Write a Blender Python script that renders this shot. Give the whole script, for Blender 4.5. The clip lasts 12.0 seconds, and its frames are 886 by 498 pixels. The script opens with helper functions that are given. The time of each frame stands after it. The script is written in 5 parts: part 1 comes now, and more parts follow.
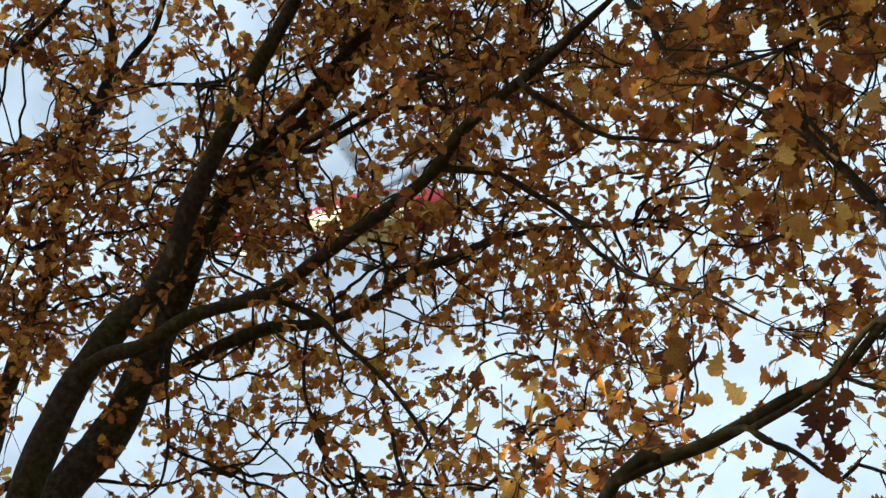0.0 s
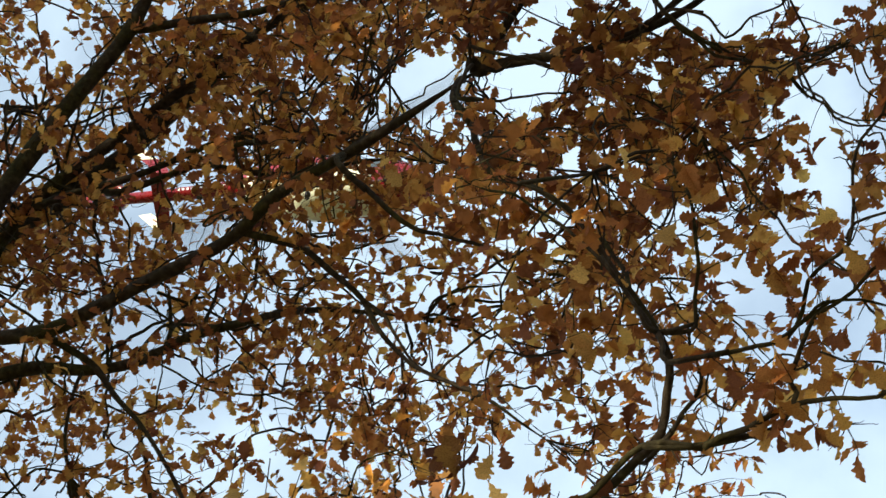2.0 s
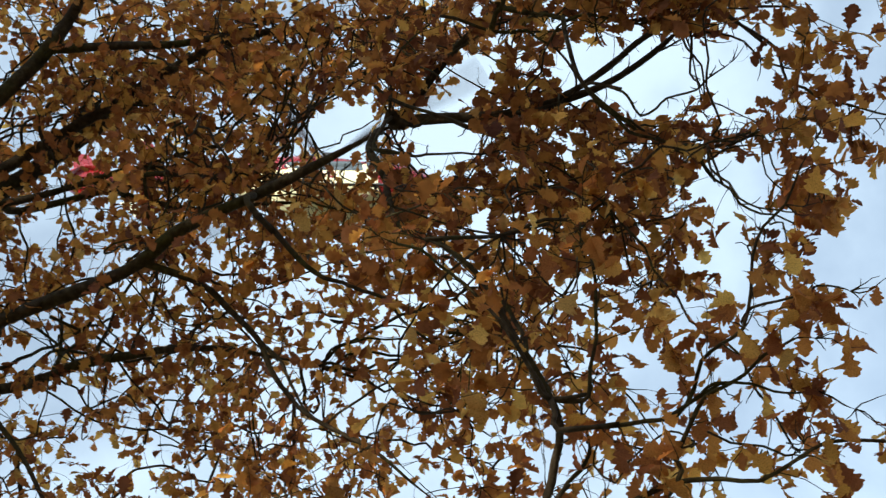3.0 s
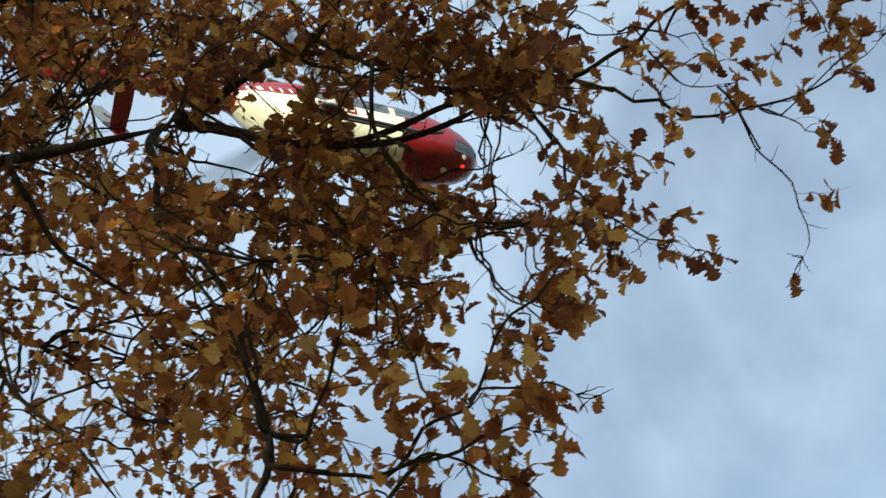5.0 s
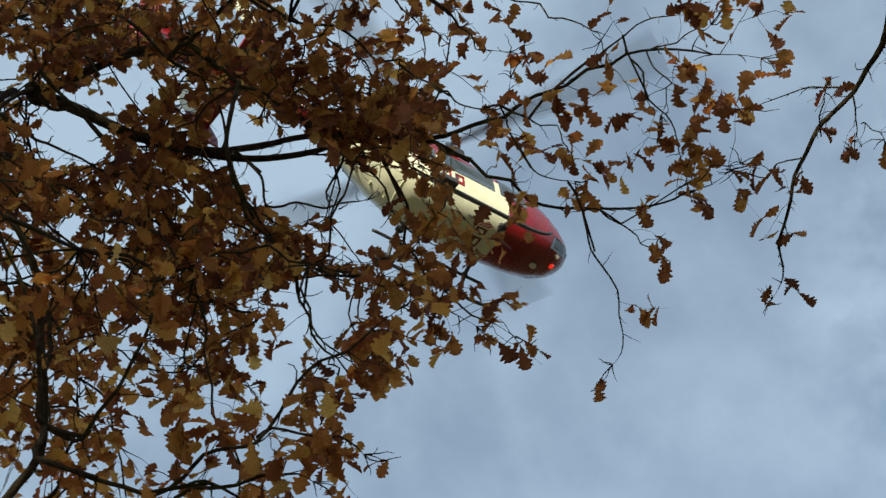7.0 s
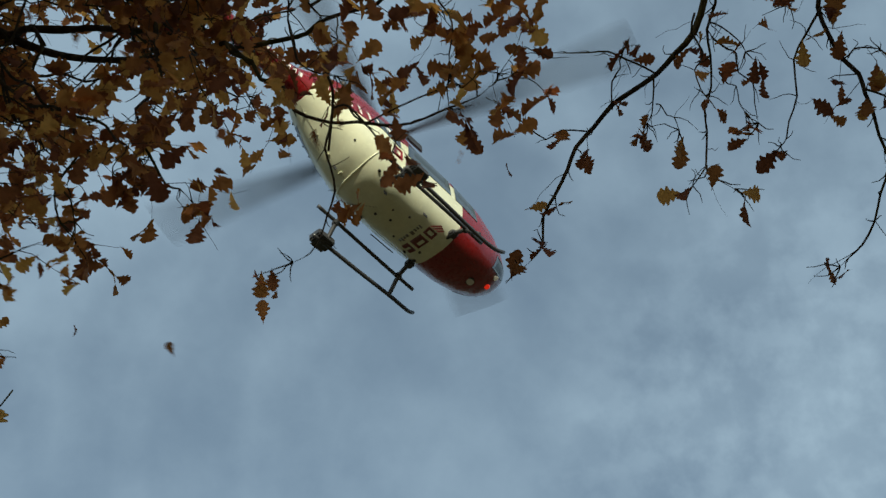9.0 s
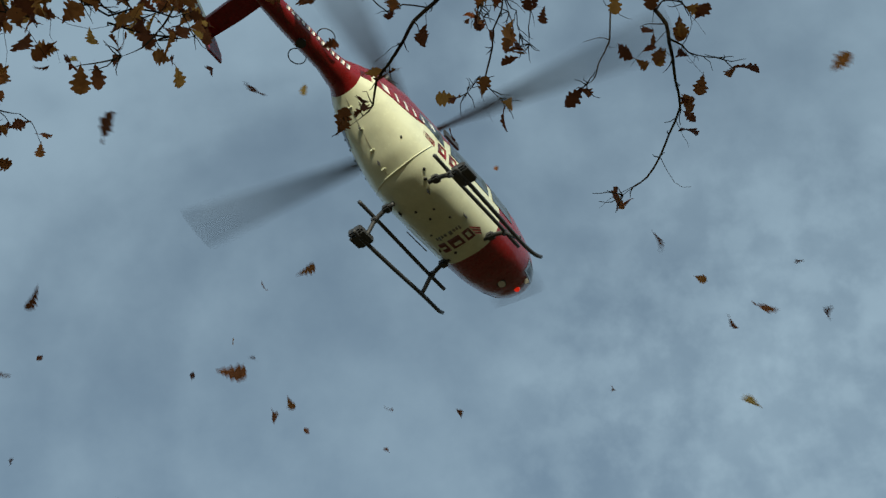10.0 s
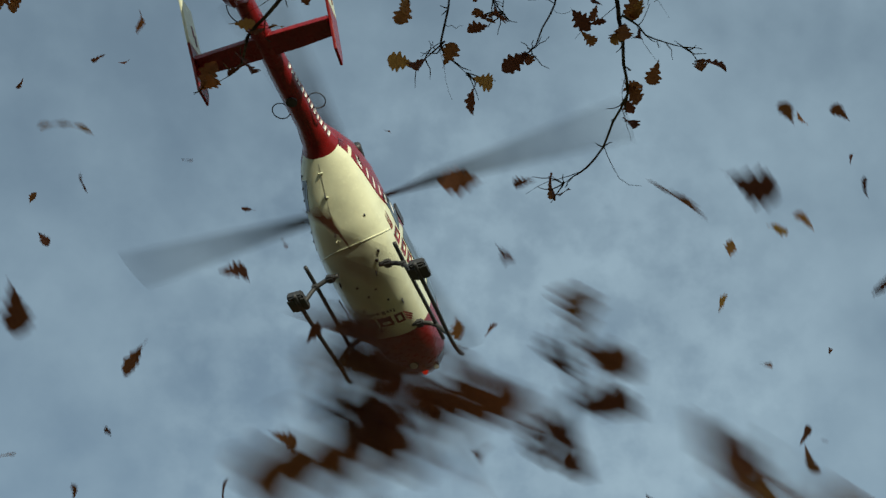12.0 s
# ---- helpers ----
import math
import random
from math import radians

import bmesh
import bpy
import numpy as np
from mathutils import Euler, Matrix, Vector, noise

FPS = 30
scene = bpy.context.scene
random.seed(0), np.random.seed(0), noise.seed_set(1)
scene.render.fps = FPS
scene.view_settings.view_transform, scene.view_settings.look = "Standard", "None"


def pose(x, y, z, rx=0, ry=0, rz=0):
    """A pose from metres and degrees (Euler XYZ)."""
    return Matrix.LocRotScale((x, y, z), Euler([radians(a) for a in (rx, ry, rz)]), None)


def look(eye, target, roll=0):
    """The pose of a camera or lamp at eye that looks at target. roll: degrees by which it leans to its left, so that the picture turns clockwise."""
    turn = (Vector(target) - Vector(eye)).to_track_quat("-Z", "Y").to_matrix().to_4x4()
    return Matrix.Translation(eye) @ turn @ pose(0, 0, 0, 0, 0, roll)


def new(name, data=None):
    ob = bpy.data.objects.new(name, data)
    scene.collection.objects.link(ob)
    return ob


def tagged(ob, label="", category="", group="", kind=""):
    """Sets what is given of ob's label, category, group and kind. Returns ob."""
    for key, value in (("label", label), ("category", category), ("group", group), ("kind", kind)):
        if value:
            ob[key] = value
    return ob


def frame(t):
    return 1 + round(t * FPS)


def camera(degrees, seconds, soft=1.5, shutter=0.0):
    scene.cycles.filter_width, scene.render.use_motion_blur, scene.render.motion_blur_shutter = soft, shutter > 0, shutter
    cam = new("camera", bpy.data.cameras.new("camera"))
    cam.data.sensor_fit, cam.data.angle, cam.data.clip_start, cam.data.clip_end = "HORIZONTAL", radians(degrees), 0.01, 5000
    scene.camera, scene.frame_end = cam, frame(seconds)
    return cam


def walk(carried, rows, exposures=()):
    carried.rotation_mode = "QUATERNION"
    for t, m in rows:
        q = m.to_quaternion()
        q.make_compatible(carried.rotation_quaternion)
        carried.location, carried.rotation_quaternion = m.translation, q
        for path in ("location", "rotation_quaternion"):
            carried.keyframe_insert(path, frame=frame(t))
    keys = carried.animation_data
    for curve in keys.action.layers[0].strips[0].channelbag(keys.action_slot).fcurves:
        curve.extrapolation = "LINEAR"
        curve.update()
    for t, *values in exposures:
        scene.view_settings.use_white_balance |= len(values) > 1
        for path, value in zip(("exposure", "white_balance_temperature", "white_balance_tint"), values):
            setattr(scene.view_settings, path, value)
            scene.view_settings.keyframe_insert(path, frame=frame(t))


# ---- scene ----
cam = camera(38.0, 12.0, soft=1.4, shutter=0.2)
EYE = (0.0, 0.0, 1.65)
walk(cam, [(t, pose(*EYE, rx, ry, rz)) for t, rx, ry, rz in (
    (0, 140.57, 9.07, 82.07),
    (0.5, 141.89, 9.09, 79.96),
    (1, 142.05, 9.59, 75.65),
    (1.5, 142.19, 10.70, 73.28),
    (2, 141.97, 10.51, 69.25),
    (2.5, 143.79, 10.74, 66.51),
    (2.7, 143.65, 10.73, 64.94),
    (4.3, 140.62, 11.35, 53.32),
    (4.5, 140.55, 11.32, 51.92),
    (5, 141.55, 10.61, 44.55),
    (5.5, 137.97, 11.70, 37.36),
    (6, 138.92, 10.66, 32.75),
    (6.5, 139.84, 9.04, 30.88),
    (7, 141.38, 8.09, 29.07),
    (7.5, 138.81, 6.22, 18.67),
    (7.7, 136.89, 6.05, 14.73),
    (9.3, 140.52, 3.50, 8.91),
    (9.5, 139.41, 4.24, 8.38),
    (10, 138.38, 5.04, 6.85),
    (10.5, 137.39, 5.68, 6.15),
    (11, 136.42, 5.27, 2.14),
    (11.5, 134.54, 6.07, -3.88),
    (12, 132.51, 5.63, -11.62),
     )],
     exposures=((0.0, 1.40, 6720, 9), (1.5, 1.32, 6600, 9), (2.5, 1.38, 6560, 9), (4.5, 1.06, 6240, 10), (5.5, 0.80, 6220, 10), (7.0, 0.55, 6260, 8), (7.7, 0.44, 6220, 6), (9.3, 0.0, 6090, 2), (12.0, -0.08, 6170, 1)))

# ---- light ----
SUN_AZIMUTH, SUN_HEIGHT = 168.0, 15.0          # degrees clockwise from +y, above the horizon


def build_light():
    world = bpy.data.worlds.new("autumn_sky")
    scene.world = world
    world.use_nodes = True
    nt = world.node_tree
    nt.nodes.clear()
    out = nt.nodes.new("ShaderNodeOutputWorld")
    back = nt.nodes.new("ShaderNodeBackground")
    back.inputs["Strength"].default_value = 0.072
    sky = nt.nodes.new("ShaderNodeTexSky")
    sky.sky_type = "NISHITA"
    sky.sun_disc = False
    sky.sun_elevation = radians(SUN_HEIGHT)
    sky.sun_rotation = radians(SUN_AZIMUTH)
    sky.dust_density = 0.7
    sky.ozone_density = 2.0
    co = nt.nodes.new("ShaderNodeTexCoord")
    # high thin cloud: broad sheets with ragged small puffs in them
    sheet = nt.nodes.new("ShaderNodeTexNoise")
    sheet.inputs["Scale"].default_value = 3.2
    sheet.inputs["Detail"].default_value = 4.0
    sheet.inputs["Roughness"].default_value = 0.5
    sheet.inputs["Distortion"].default_value = 0.6
    puff = nt.nodes.new("ShaderNodeTexNoise")
    puff.inputs["Scale"].default_value = 14.0
    puff.inputs["Detail"].default_value = 5.0
    puff.inputs["Roughness"].default_value = 0.55
    place = nt.nodes.new("ShaderNodeMapping")
    place.inputs["Location"].default_value = (0.9, 0.35, 0.2)
    nt.links.new(co.outputs["Generated"], place.inputs["Vector"])
    nt.links.new(place.outputs["Vector"], sheet.inputs["Vector"])
    nt.links.new(place.outputs["Vector"], puff.inputs["Vector"])
    both = nt.nodes.new("ShaderNodeMath")
    both.operation = "MULTIPLY_ADD"
    both.inputs[1].default_value = 0.36
    nt.links.new(puff.outputs["Fac"], both.inputs[0])
    nt.links.new(sheet.outputs["Fac"], both.inputs[2])
    # a mackerel sky of small clouds towards one side
    bank = nt.nodes.new("ShaderNodeVectorMath")
    bank.operation = "DOT_PRODUCT"
    bank.inputs[1].default_value = (0.253, 0.784, 0.567)
    nt.links.new(co.outputs["Generated"], bank.inputs[0])
    near_bank = nt.nodes.new("ShaderNodeMapRange")
    near_bank.interpolation_type = "SMOOTHSTEP"
    near_bank.inputs["From Min"].default_value, near_bank.inputs["From Max"].default_value = 0.95, 0.99
    nt.links.new(bank.outputs["Value"], near_bank.inputs["Value"])
    flock = nt.nodes.new("ShaderNodeTexNoise")
    flock.inputs["Scale"].default_value, flock.inputs["Detail"].default_value, flock.inputs["Roughness"].default_value = 30.0, 4.0, 0.55
    nt.links.new(place.outputs["Vector"], flock.inputs["Vector"])
    lift = nt.nodes.new("ShaderNodeMapRange")
    lift.interpolation_type = "SMOOTHSTEP"
    lift.inputs["From Min"].default_value, lift.inputs["From Max"].default_value = 0.34, 0.68
    lift.inputs["To Min"].default_value, lift.inputs["To Max"].default_value = 0.05, 0.25
    nt.links.new(flock.outputs["Fac"], lift.inputs["Value"])
    more = nt.nodes.new("ShaderNodeMath")
    more.operation = "MULTIPLY"
    nt.links.new(lift.outputs["Result"], more.inputs[0])
    nt.links.new(near_bank.outputs["Result"], more.inputs[1])
    ramp = nt.nodes.new("ShaderNodeMapRange")
    ramp.interpolation_type = "SMOOTHSTEP"
    ramp.inputs["From Min"].default_value = 0.43
    ramp.inputs["From Max"].default_value = 0.91
    ramp.inputs["To Min"].default_value = 0.38
    ramp.inputs["To Max"].default_value = 0.80
    nt.links.new(both.outputs[0], ramp.inputs["Value"])
    mix = nt.nodes.new("ShaderNodeMix")
    mix.data_type = "RGBA"
    mix.inputs["B"].default_value = (5.2, 6.5, 7.7, 1)
    total = nt.nodes.new("ShaderNodeMath")
    total.operation = "ADD"
    total.use_clamp = True
    nt.links.new(ramp.outputs["Result"], total.inputs[0])
    nt.links.new(more.outputs[0], total.inputs[1])
    nt.links.new(total.outputs[0], mix.inputs["Factor"])
    nt.links.new(sky.outputs["Color"], mix.inputs["A"])
    # below the horizon only dull grass and woods give light
    split = nt.nodes.new("ShaderNodeSeparateXYZ")
    nt.links.new(co.outputs["Generated"], split.inputs["Vector"])
    horizon = nt.nodes.new("ShaderNodeMapRange")
    horizon.inputs["From Min"].default_value, horizon.inputs["From Max"].default_value = -0.03, 0.03
    nt.links.new(split.outputs["Z"], horizon.inputs["Value"])
    land = nt.nodes.new("ShaderNodeMix")
    land.data_type = "RGBA"
    land.inputs["A"].default_value = (0.85, 0.85, 0.48, 1)
    nt.links.new(horizon.outputs["Result"], land.inputs["Factor"])
    nt.links.new(mix.outputs["Result"], land.inputs["B"])
    nt.links.new(land.outputs["Result"], back.inputs["Color"])
    nt.links.new(back.outputs["Background"], out.inputs["Surface"])
    lamp = bpy.data.lights.new("sun", "SUN")
    lamp.energy, lamp.angle, lamp.color = 5.0, radians(0.6), (1.0, 0.88, 0.66)
    sun = new("sun", lamp)
    a, e = radians(SUN_AZIMUTH), radians(SUN_HEIGHT)
    way = Vector((math.sin(a) * math.cos(e), math.cos(a) * math.cos(e), math.sin(e)))
    sun.matrix_world = look(way * 60, (0, 0, 0))


build_light()


# ---- materials ----
def nodes_of(name):
    m = bpy.data.materials.new(name)
    m.use_nodes = True
    nt = m.node_tree
    return m, nt, nt.nodes["Principled BSDF"]


def noise_node(nt, scale, detail=4.0, rough=0.55, coord="Object"):
    co = nt.nodes.new("ShaderNodeTexCoord")
    n = nt.nodes.new("ShaderNodeTexNoise")
    n.inputs["Scale"].default_value, n.inputs["Detail"].default_value, n.inputs["Roughness"].default_value = scale, detail, rough
    nt.links.new(co.outputs[coord], n.inputs["Vector"])
    return n


def ramp_node(nt, socket, stops):
    r = nt.nodes.new("ShaderNodeValToRGB")
    r.color_ramp.elements[0].position, r.color_ramp.elements[0].color = stops[0][0], (*stops[0][1], 1)
    r.color_ramp.elements[1].position, r.color_ramp.elements[1].color = stops[-1][0], (*stops[-1][1], 1)
    for p, c in stops[1:-1]:
        r.color_ramp.elements.new(p).color = (*c, 1)
    nt.links.new(socket, r.inputs["Fac"])
    return r.outputs["Color"]


def bump_to(nt, bsdf, socket, strength, distance):
    b = nt.nodes.new("ShaderNodeBump")
    b.inputs["Strength"].default_value, b.inputs["Distance"].default_value = strength, distance
    nt.links.new(socket, b.inputs["Height"])
    nt.links.new(b.outputs["Normal"], bsdf.inputs["Normal"])


def make_leaf(name, stops):
    """Dry oak leaf: brown blade that lets some light through, each blade its own tone."""
    m, nt, p = nodes_of(name)
    geo = nt.nodes.new("ShaderNodeNewGeometry")
    info = nt.nodes.new("ShaderNodeObjectInfo")
    add = nt.nodes.new("ShaderNodeMath")
    add.operation = "ADD"
    nt.links.new(geo.outputs["Random Per Island"], add.inputs[0])
    nt.links.new(info.outputs["Random"], add.inputs[1])
    frac = nt.nodes.new("ShaderNodeMath")
    frac.operation = "FRACT"
    nt.links.new(add.outputs[0], frac.inputs[0])
    tone = ramp_node(nt, frac.outputs[0], stops)
    blotch = noise_node(nt, 22.0, 5.0)
    spots = ramp_node(nt, blotch.outputs["Fac"], [(0.35, (0.55, 0.50, 0.45)), (0.55, (1, 1, 1)), (0.8, (1.2, 1.1, 0.95))])
    mul = nt.nodes.new("ShaderNodeMix")
    mul.data_type, mul.blend_type = "RGBA", "MULTIPLY"
    mul.inputs["Factor"].default_value = 0.8
    nt.links.new(tone, mul.inputs["A"])
    nt.links.new(spots, mul.inputs["B"])
    p.inputs["Roughness"].default_value = 0.62
    p.inputs["Specular IOR Level"].default_value = 0.3
    nt.links.new(mul.outputs["Result"], p.inputs["Base Color"])
    bump_to(nt, p, noise_node(nt, 90.0, 3.0).outputs["Fac"], 0.35, 0.004)
    thin = nt.nodes.new("ShaderNodeBsdfTranslucent")
    warm = nt.nodes.new("ShaderNodeMix")
    warm.data_type, warm.blend_type = "RGBA", "MULTIPLY"
    warm.inputs["Factor"].default_value = 1.0
    warm.inputs["B"].default_value = (1.12, 0.95, 0.56, 1)
    nt.links.new(mul.outputs["Result"], warm.inputs["A"])
    nt.links.new(warm.outputs["Result"], thin.inputs["Color"])
    mix = nt.nodes.new("ShaderNodeMixShader")
    mix.inputs["Fac"].default_value = 0.74
    nt.links.new(p.outputs["BSDF"], mix.inputs[1])
    nt.links.new(thin.outputs["BSDF"], mix.inputs[2])
    nt.links.new(mix.outputs["Shader"], nt.nodes["Material Output"].inputs["Surface"])
    return m


LEAF = make_leaf("dry_oak_leaf", [(0.0, (0.17, 0.066, 0.044)), (0.22, (0.30, 0.118, 0.060)), (0.48, (0.43, 0.188, 0.072)), (0.72, (0.50, 0.255, 0.088)),
                                  (0.90, (0.60, 0.355, 0.115)), (0.98, (0.70, 0.48, 0.18)), (1.0, (0.74, 0.53, 0.23))])
# LEAF toned down: the outer boughs' dim look against the sky, in the colour
DIM_LEAF = make_leaf("dim_oak_leaf", [(0.0, (0.13, 0.048, 0.034)), (0.3, (0.24, 0.094, 0.048)), (0.6, (0.35, 0.155, 0.060)), (0.85, (0.43, 0.225, 0.080)), (1.0, (0.62, 0.39, 0.14))])
# red-brown tones darkened to carry the shade on hanging and blown leaves
SHADED_LEAF = make_leaf("shaded_oak_leaf", [(0.0, (0.085, 0.030, 0.020)), (0.5, (0.145, 0.054, 0.028)), (0.85, (0.21, 0.092, 0.036)), (1.0, (0.38, 0.21, 0.075))])
# lighter tones that paint sunlight onto single leaves
SUNLIT_LEAF = make_leaf("sunlit_oak_leaf", [(0.0, (0.50, 0.31, 0.12)), (1.0, (0.66, 0.46, 0.20))])


def make_bark():
    m, nt, p = nodes_of("oak_bark")
    co = nt.nodes.new("ShaderNodeTexCoord")
    n = nt.nodes.new("ShaderNodeTexNoise")
    n.inputs["Scale"].default_value, n.inputs["Detail"].default_value = 26.0, 6.0
    nt.links.new(co.outputs["Object"], n.inputs["Vector"])
    big = noise_node(nt, 2.4, 4.0)
    c = ramp_node(nt, n.outputs["Fac"], [(0.3, (0.020, 0.015, 0.010)), (0.55, (0.044, 0.033, 0.021)), (0.8, (0.090, 0.070, 0.046))])
    moss = ramp_node(nt, big.outputs["Fac"], [(0.46, (1, 1, 1)), (0.64, (0.95, 1.15, 0.5))])
    mul = nt.nodes.new("ShaderNodeMix")
    mul.data_type, mul.blend_type = "RGBA", "MULTIPLY"
    mul.inputs["Factor"].default_value = 1.0
    nt.links.new(c, mul.inputs["A"])
    nt.links.new(moss, mul.inputs["B"])
    nt.links.new(mul.outputs["Result"], p.inputs["Base Color"])
    p.inputs["Roughness"].default_value = 0.9
    p.inputs["Specular IOR Level"].default_value = 0.15
    bump_to(nt, p, n.outputs["Fac"], 0.8, 0.02)
    return m


BARK = make_bark()


def make_paint(name, colour, rough=0.22, dirt=0.12):
    """Gloss aircraft paint with faint grime."""
    m, nt, p = nodes_of(name)
    n = noise_node(nt, 3.0, 6.0, 0.65)
    d = tuple(c * (1 - dirt * 2.2) for c in colour)
    col = ramp_node(nt, n.outputs["Fac"], [(0.32, d), (0.55, colour), (1.0, colour)])
    nt.links.new(col, p.inputs["Base Color"])
    rr = ramp_node(nt, noise_node(nt, 9.0).outputs["Fac"], [(0.3, (rough, rough, rough)), (0.8, (rough + 0.18,) * 3)])
    nt.links.new(rr, p.inputs["Roughness"])
    p.inputs["Coat Weight"].default_value = 0.35
    p.inputs["Coat Roughness"].default_value = 0.08
    return m


WHITE = make_paint("white_paint", (0.77, 0.79, 0.58), 0.16, 0.05)
RED = make_paint("red_paint", (0.215, 0.007, 0.009))
DARK = make_paint("dark_grey_metal", (0.035, 0.036, 0.04), 0.5)
BLADE = make_paint("rotor_blade_grey", (0.055, 0.058, 0.062), 0.7)
MARK = make_paint("dark_red_marking", (0.17, 0.03, 0.028), 0.3)
GREYMARK = make_paint("grey_marking", (0.16, 0.15, 0.13), 0.4)
LETTER = make_paint("white_marking", (0.82, 0.80, 0.74), 0.3, 0.02)


def make_glass():
    m, nt, p = nodes_of("smoked_glass")
    p.inputs["Base Color"].default_value = (0.05, 0.065, 0.07, 1)
    p.inputs["Roughness"].default_value = 0.06
    p.inputs["Specular IOR Level"].default_value = 0.8
    n = noise_node(nt, 5.0)
    bump_to(nt, p, n.outputs["Fac"], 0.05, 0.01)
    return m


GLASS = make_glass()


def make_glow(name, colour, strength):
    m, nt, p = nodes_of(name)
    p.inputs["Base Color"].default_value = (*colour, 1)
    p.inputs["Emission Color"].default_value = (*colour, 1)
    p.inputs["Emission Strength"].default_value = strength
    p.inputs["Roughness"].default_value = 0.2
    return m


BEACON = make_glow("red_beacon_lens", (0.9, 0.03, 0.01), 0.5)
LENS = make_paint("lamp_lens", (0.70, 0.70, 0.66), 0.1, 0.0)


def make_ground():
    m, nt, p = nodes_of("autumn_grass")
    n = noise_node(nt, 0.35, 6.0)
    fine = noise_node(nt, 14.0, 5.0)
    a = ramp_node(nt, n.outputs["Fac"], [(0.35, (0.045, 0.050, 0.018)), (0.6, (0.115, 0.080, 0.036))])
    b = ramp_node(nt, fine.outputs["Fac"], [(0.4, (0.7, 0.75, 0.6)), (0.7, (1.35, 1.1, 0.8))])
    mul = nt.nodes.new("ShaderNodeMix")
    mul.data_type, mul.blend_type = "RGBA", "MULTIPLY"
    mul.inputs["Factor"].default_value = 1.0
    nt.links.new(a, mul.inputs["A"])
    nt.links.new(b, mul.inputs["B"])
    nt.links.new(mul.outputs["Result"], p.inputs["Base Color"])
    p.inputs["Roughness"].default_value = 0.95
    bump_to(nt, p, fine.outputs["Fac"], 0.6, 0.05)
    return m


GROUND = make_ground()


# ---- making meshes ----
def mesh_ob(name, verts, faces, material, parent=None, smooth=True, label=""):
    me = bpy.data.meshes.new(name)
    me.from_pydata([tuple(v) for v in verts], [], [tuple(int(i) for i in q) for q in faces])
    me.materials.append(material)
    if smooth:
        me.polygons.foreach_set("use_smooth", [True] * len(me.polygons))
    me.update()
    ob = new(name, me)
    ob.parent = parent
    if label:
        ob["label"] = label
    return ob


def part(name, bm, material, parent, label="", smooth=False):
    me = bpy.data.meshes.new(name)
    bmesh.ops.recalc_face_normals(bm, faces=bm.faces)
    bm.to_mesh(me)
    bm.free()
    me.materials.append(material)
    if smooth:
        me.polygons.foreach_set("use_smooth", [True] * len(me.polygons))
    ob = new(name, me)
    ob.parent = parent
    if label:
        ob["label"] = label
    return ob


def glide(points, step):
    """A Catmull-Rom curve through the points, sampled about every step metres."""
    p = [np.array(q, float) for q in points]
    p = [2 * p[0] - p[1]] + p + [2 * p[-1] - p[-2]]
    out = []
    for i in range(1, len(p) - 2):
        n = max(2, int(np.linalg.norm(p[i + 1] - p[i]) / step))
        for k in range(n):
            t = k / n
            out.append(0.5 * (2 * p[i] + (p[i + 1] - p[i - 1]) * t + (2 * p[i - 1] - 5 * p[i] + 4 * p[i + 1] - p[i + 2]) * t * t
                              + (3 * p[i] - p[i - 1] - 3 * p[i + 1] + p[i + 2]) * t ** 3))
    out.append(p[-2])
    return np.array(out)


def tube_rings(line, radii, sides):
    """Vertices and faces of a round tube along a line."""
    line = np.asarray(line, float)
    n = len(line)
    tang = np.gradient(line, axis=0)
    tang /= np.linalg.norm(tang, axis=1)[:, None] + 1e-9
    ref = np.array([0.31, 0.2, 0.93])
    ref = ref - tang[0] * (ref @ tang[0])
    ref /= np.linalg.norm(ref)
    ang = np.arange(sides) * 2 * np.pi / sides
    verts = []
    for i in range(n):
        ref = ref - tang[i] * (ref @ tang[i])
        ref /= np.linalg.norm(ref)
        side = np.cross(tang[i], ref)
        verts.append(line[i] + radii[i] * (np.cos(ang)[:, None] * ref + np.sin(ang)[:, None] * side))
    verts = np.concatenate(verts)
    faces = []
    for i in range(n - 1):
        for k in range(sides):
            a, b = i * sides + k, i * sides + (k + 1) % sides
            faces.append((a, b, b + sides, a + sides))
    faces.append(tuple(range(sides))[::-1])
    faces.append(tuple(range((n - 1) * sides, n * sides)))
    return verts, faces


def tube(name, points, r0, r1, material, parent, sides=10, step=0.08, label="", rough=0.0, straight=False, taper=False):
    line = np.array(points, float) if straight else glide(points, step)
    s = np.linspace(0, 1, len(line))
    radii = (r0 + (r1 - r0) * s) * (np.clip((1 - s) / 0.12, 0.35, 1.0) if taper else 1.0)
    if rough:
        radii = radii * np.array([1 + rough * noise.noise(Vector(q) * 3.1) for q in line])
        line = line + np.array([Vector(noise.noise_vector(Vector(q) * 2.3)) * (0.25 * rough * r) for q, r in zip(line, radii)])
    v, f = tube_rings(line, radii, sides)
    return mesh_ob(name, v, f, material, parent, True, label)


def box_bm(size, centre=(0, 0, 0), bevel=0.0, turn=None):
    bm = bmesh.new()
    bmesh.ops.create_cube(bm, size=1.0)
    bmesh.ops.scale(bm, vec=size, verts=bm.verts)
    if bevel:
        bmesh.ops.bevel(bm, geom=bm.edges[:], offset=bevel, segments=2, affect="EDGES")
    m = Matrix.Translation(centre)
    if turn is not None:
        m = m @ turn
    bmesh.ops.transform(bm, matrix=m, verts=bm.verts)
    return bm


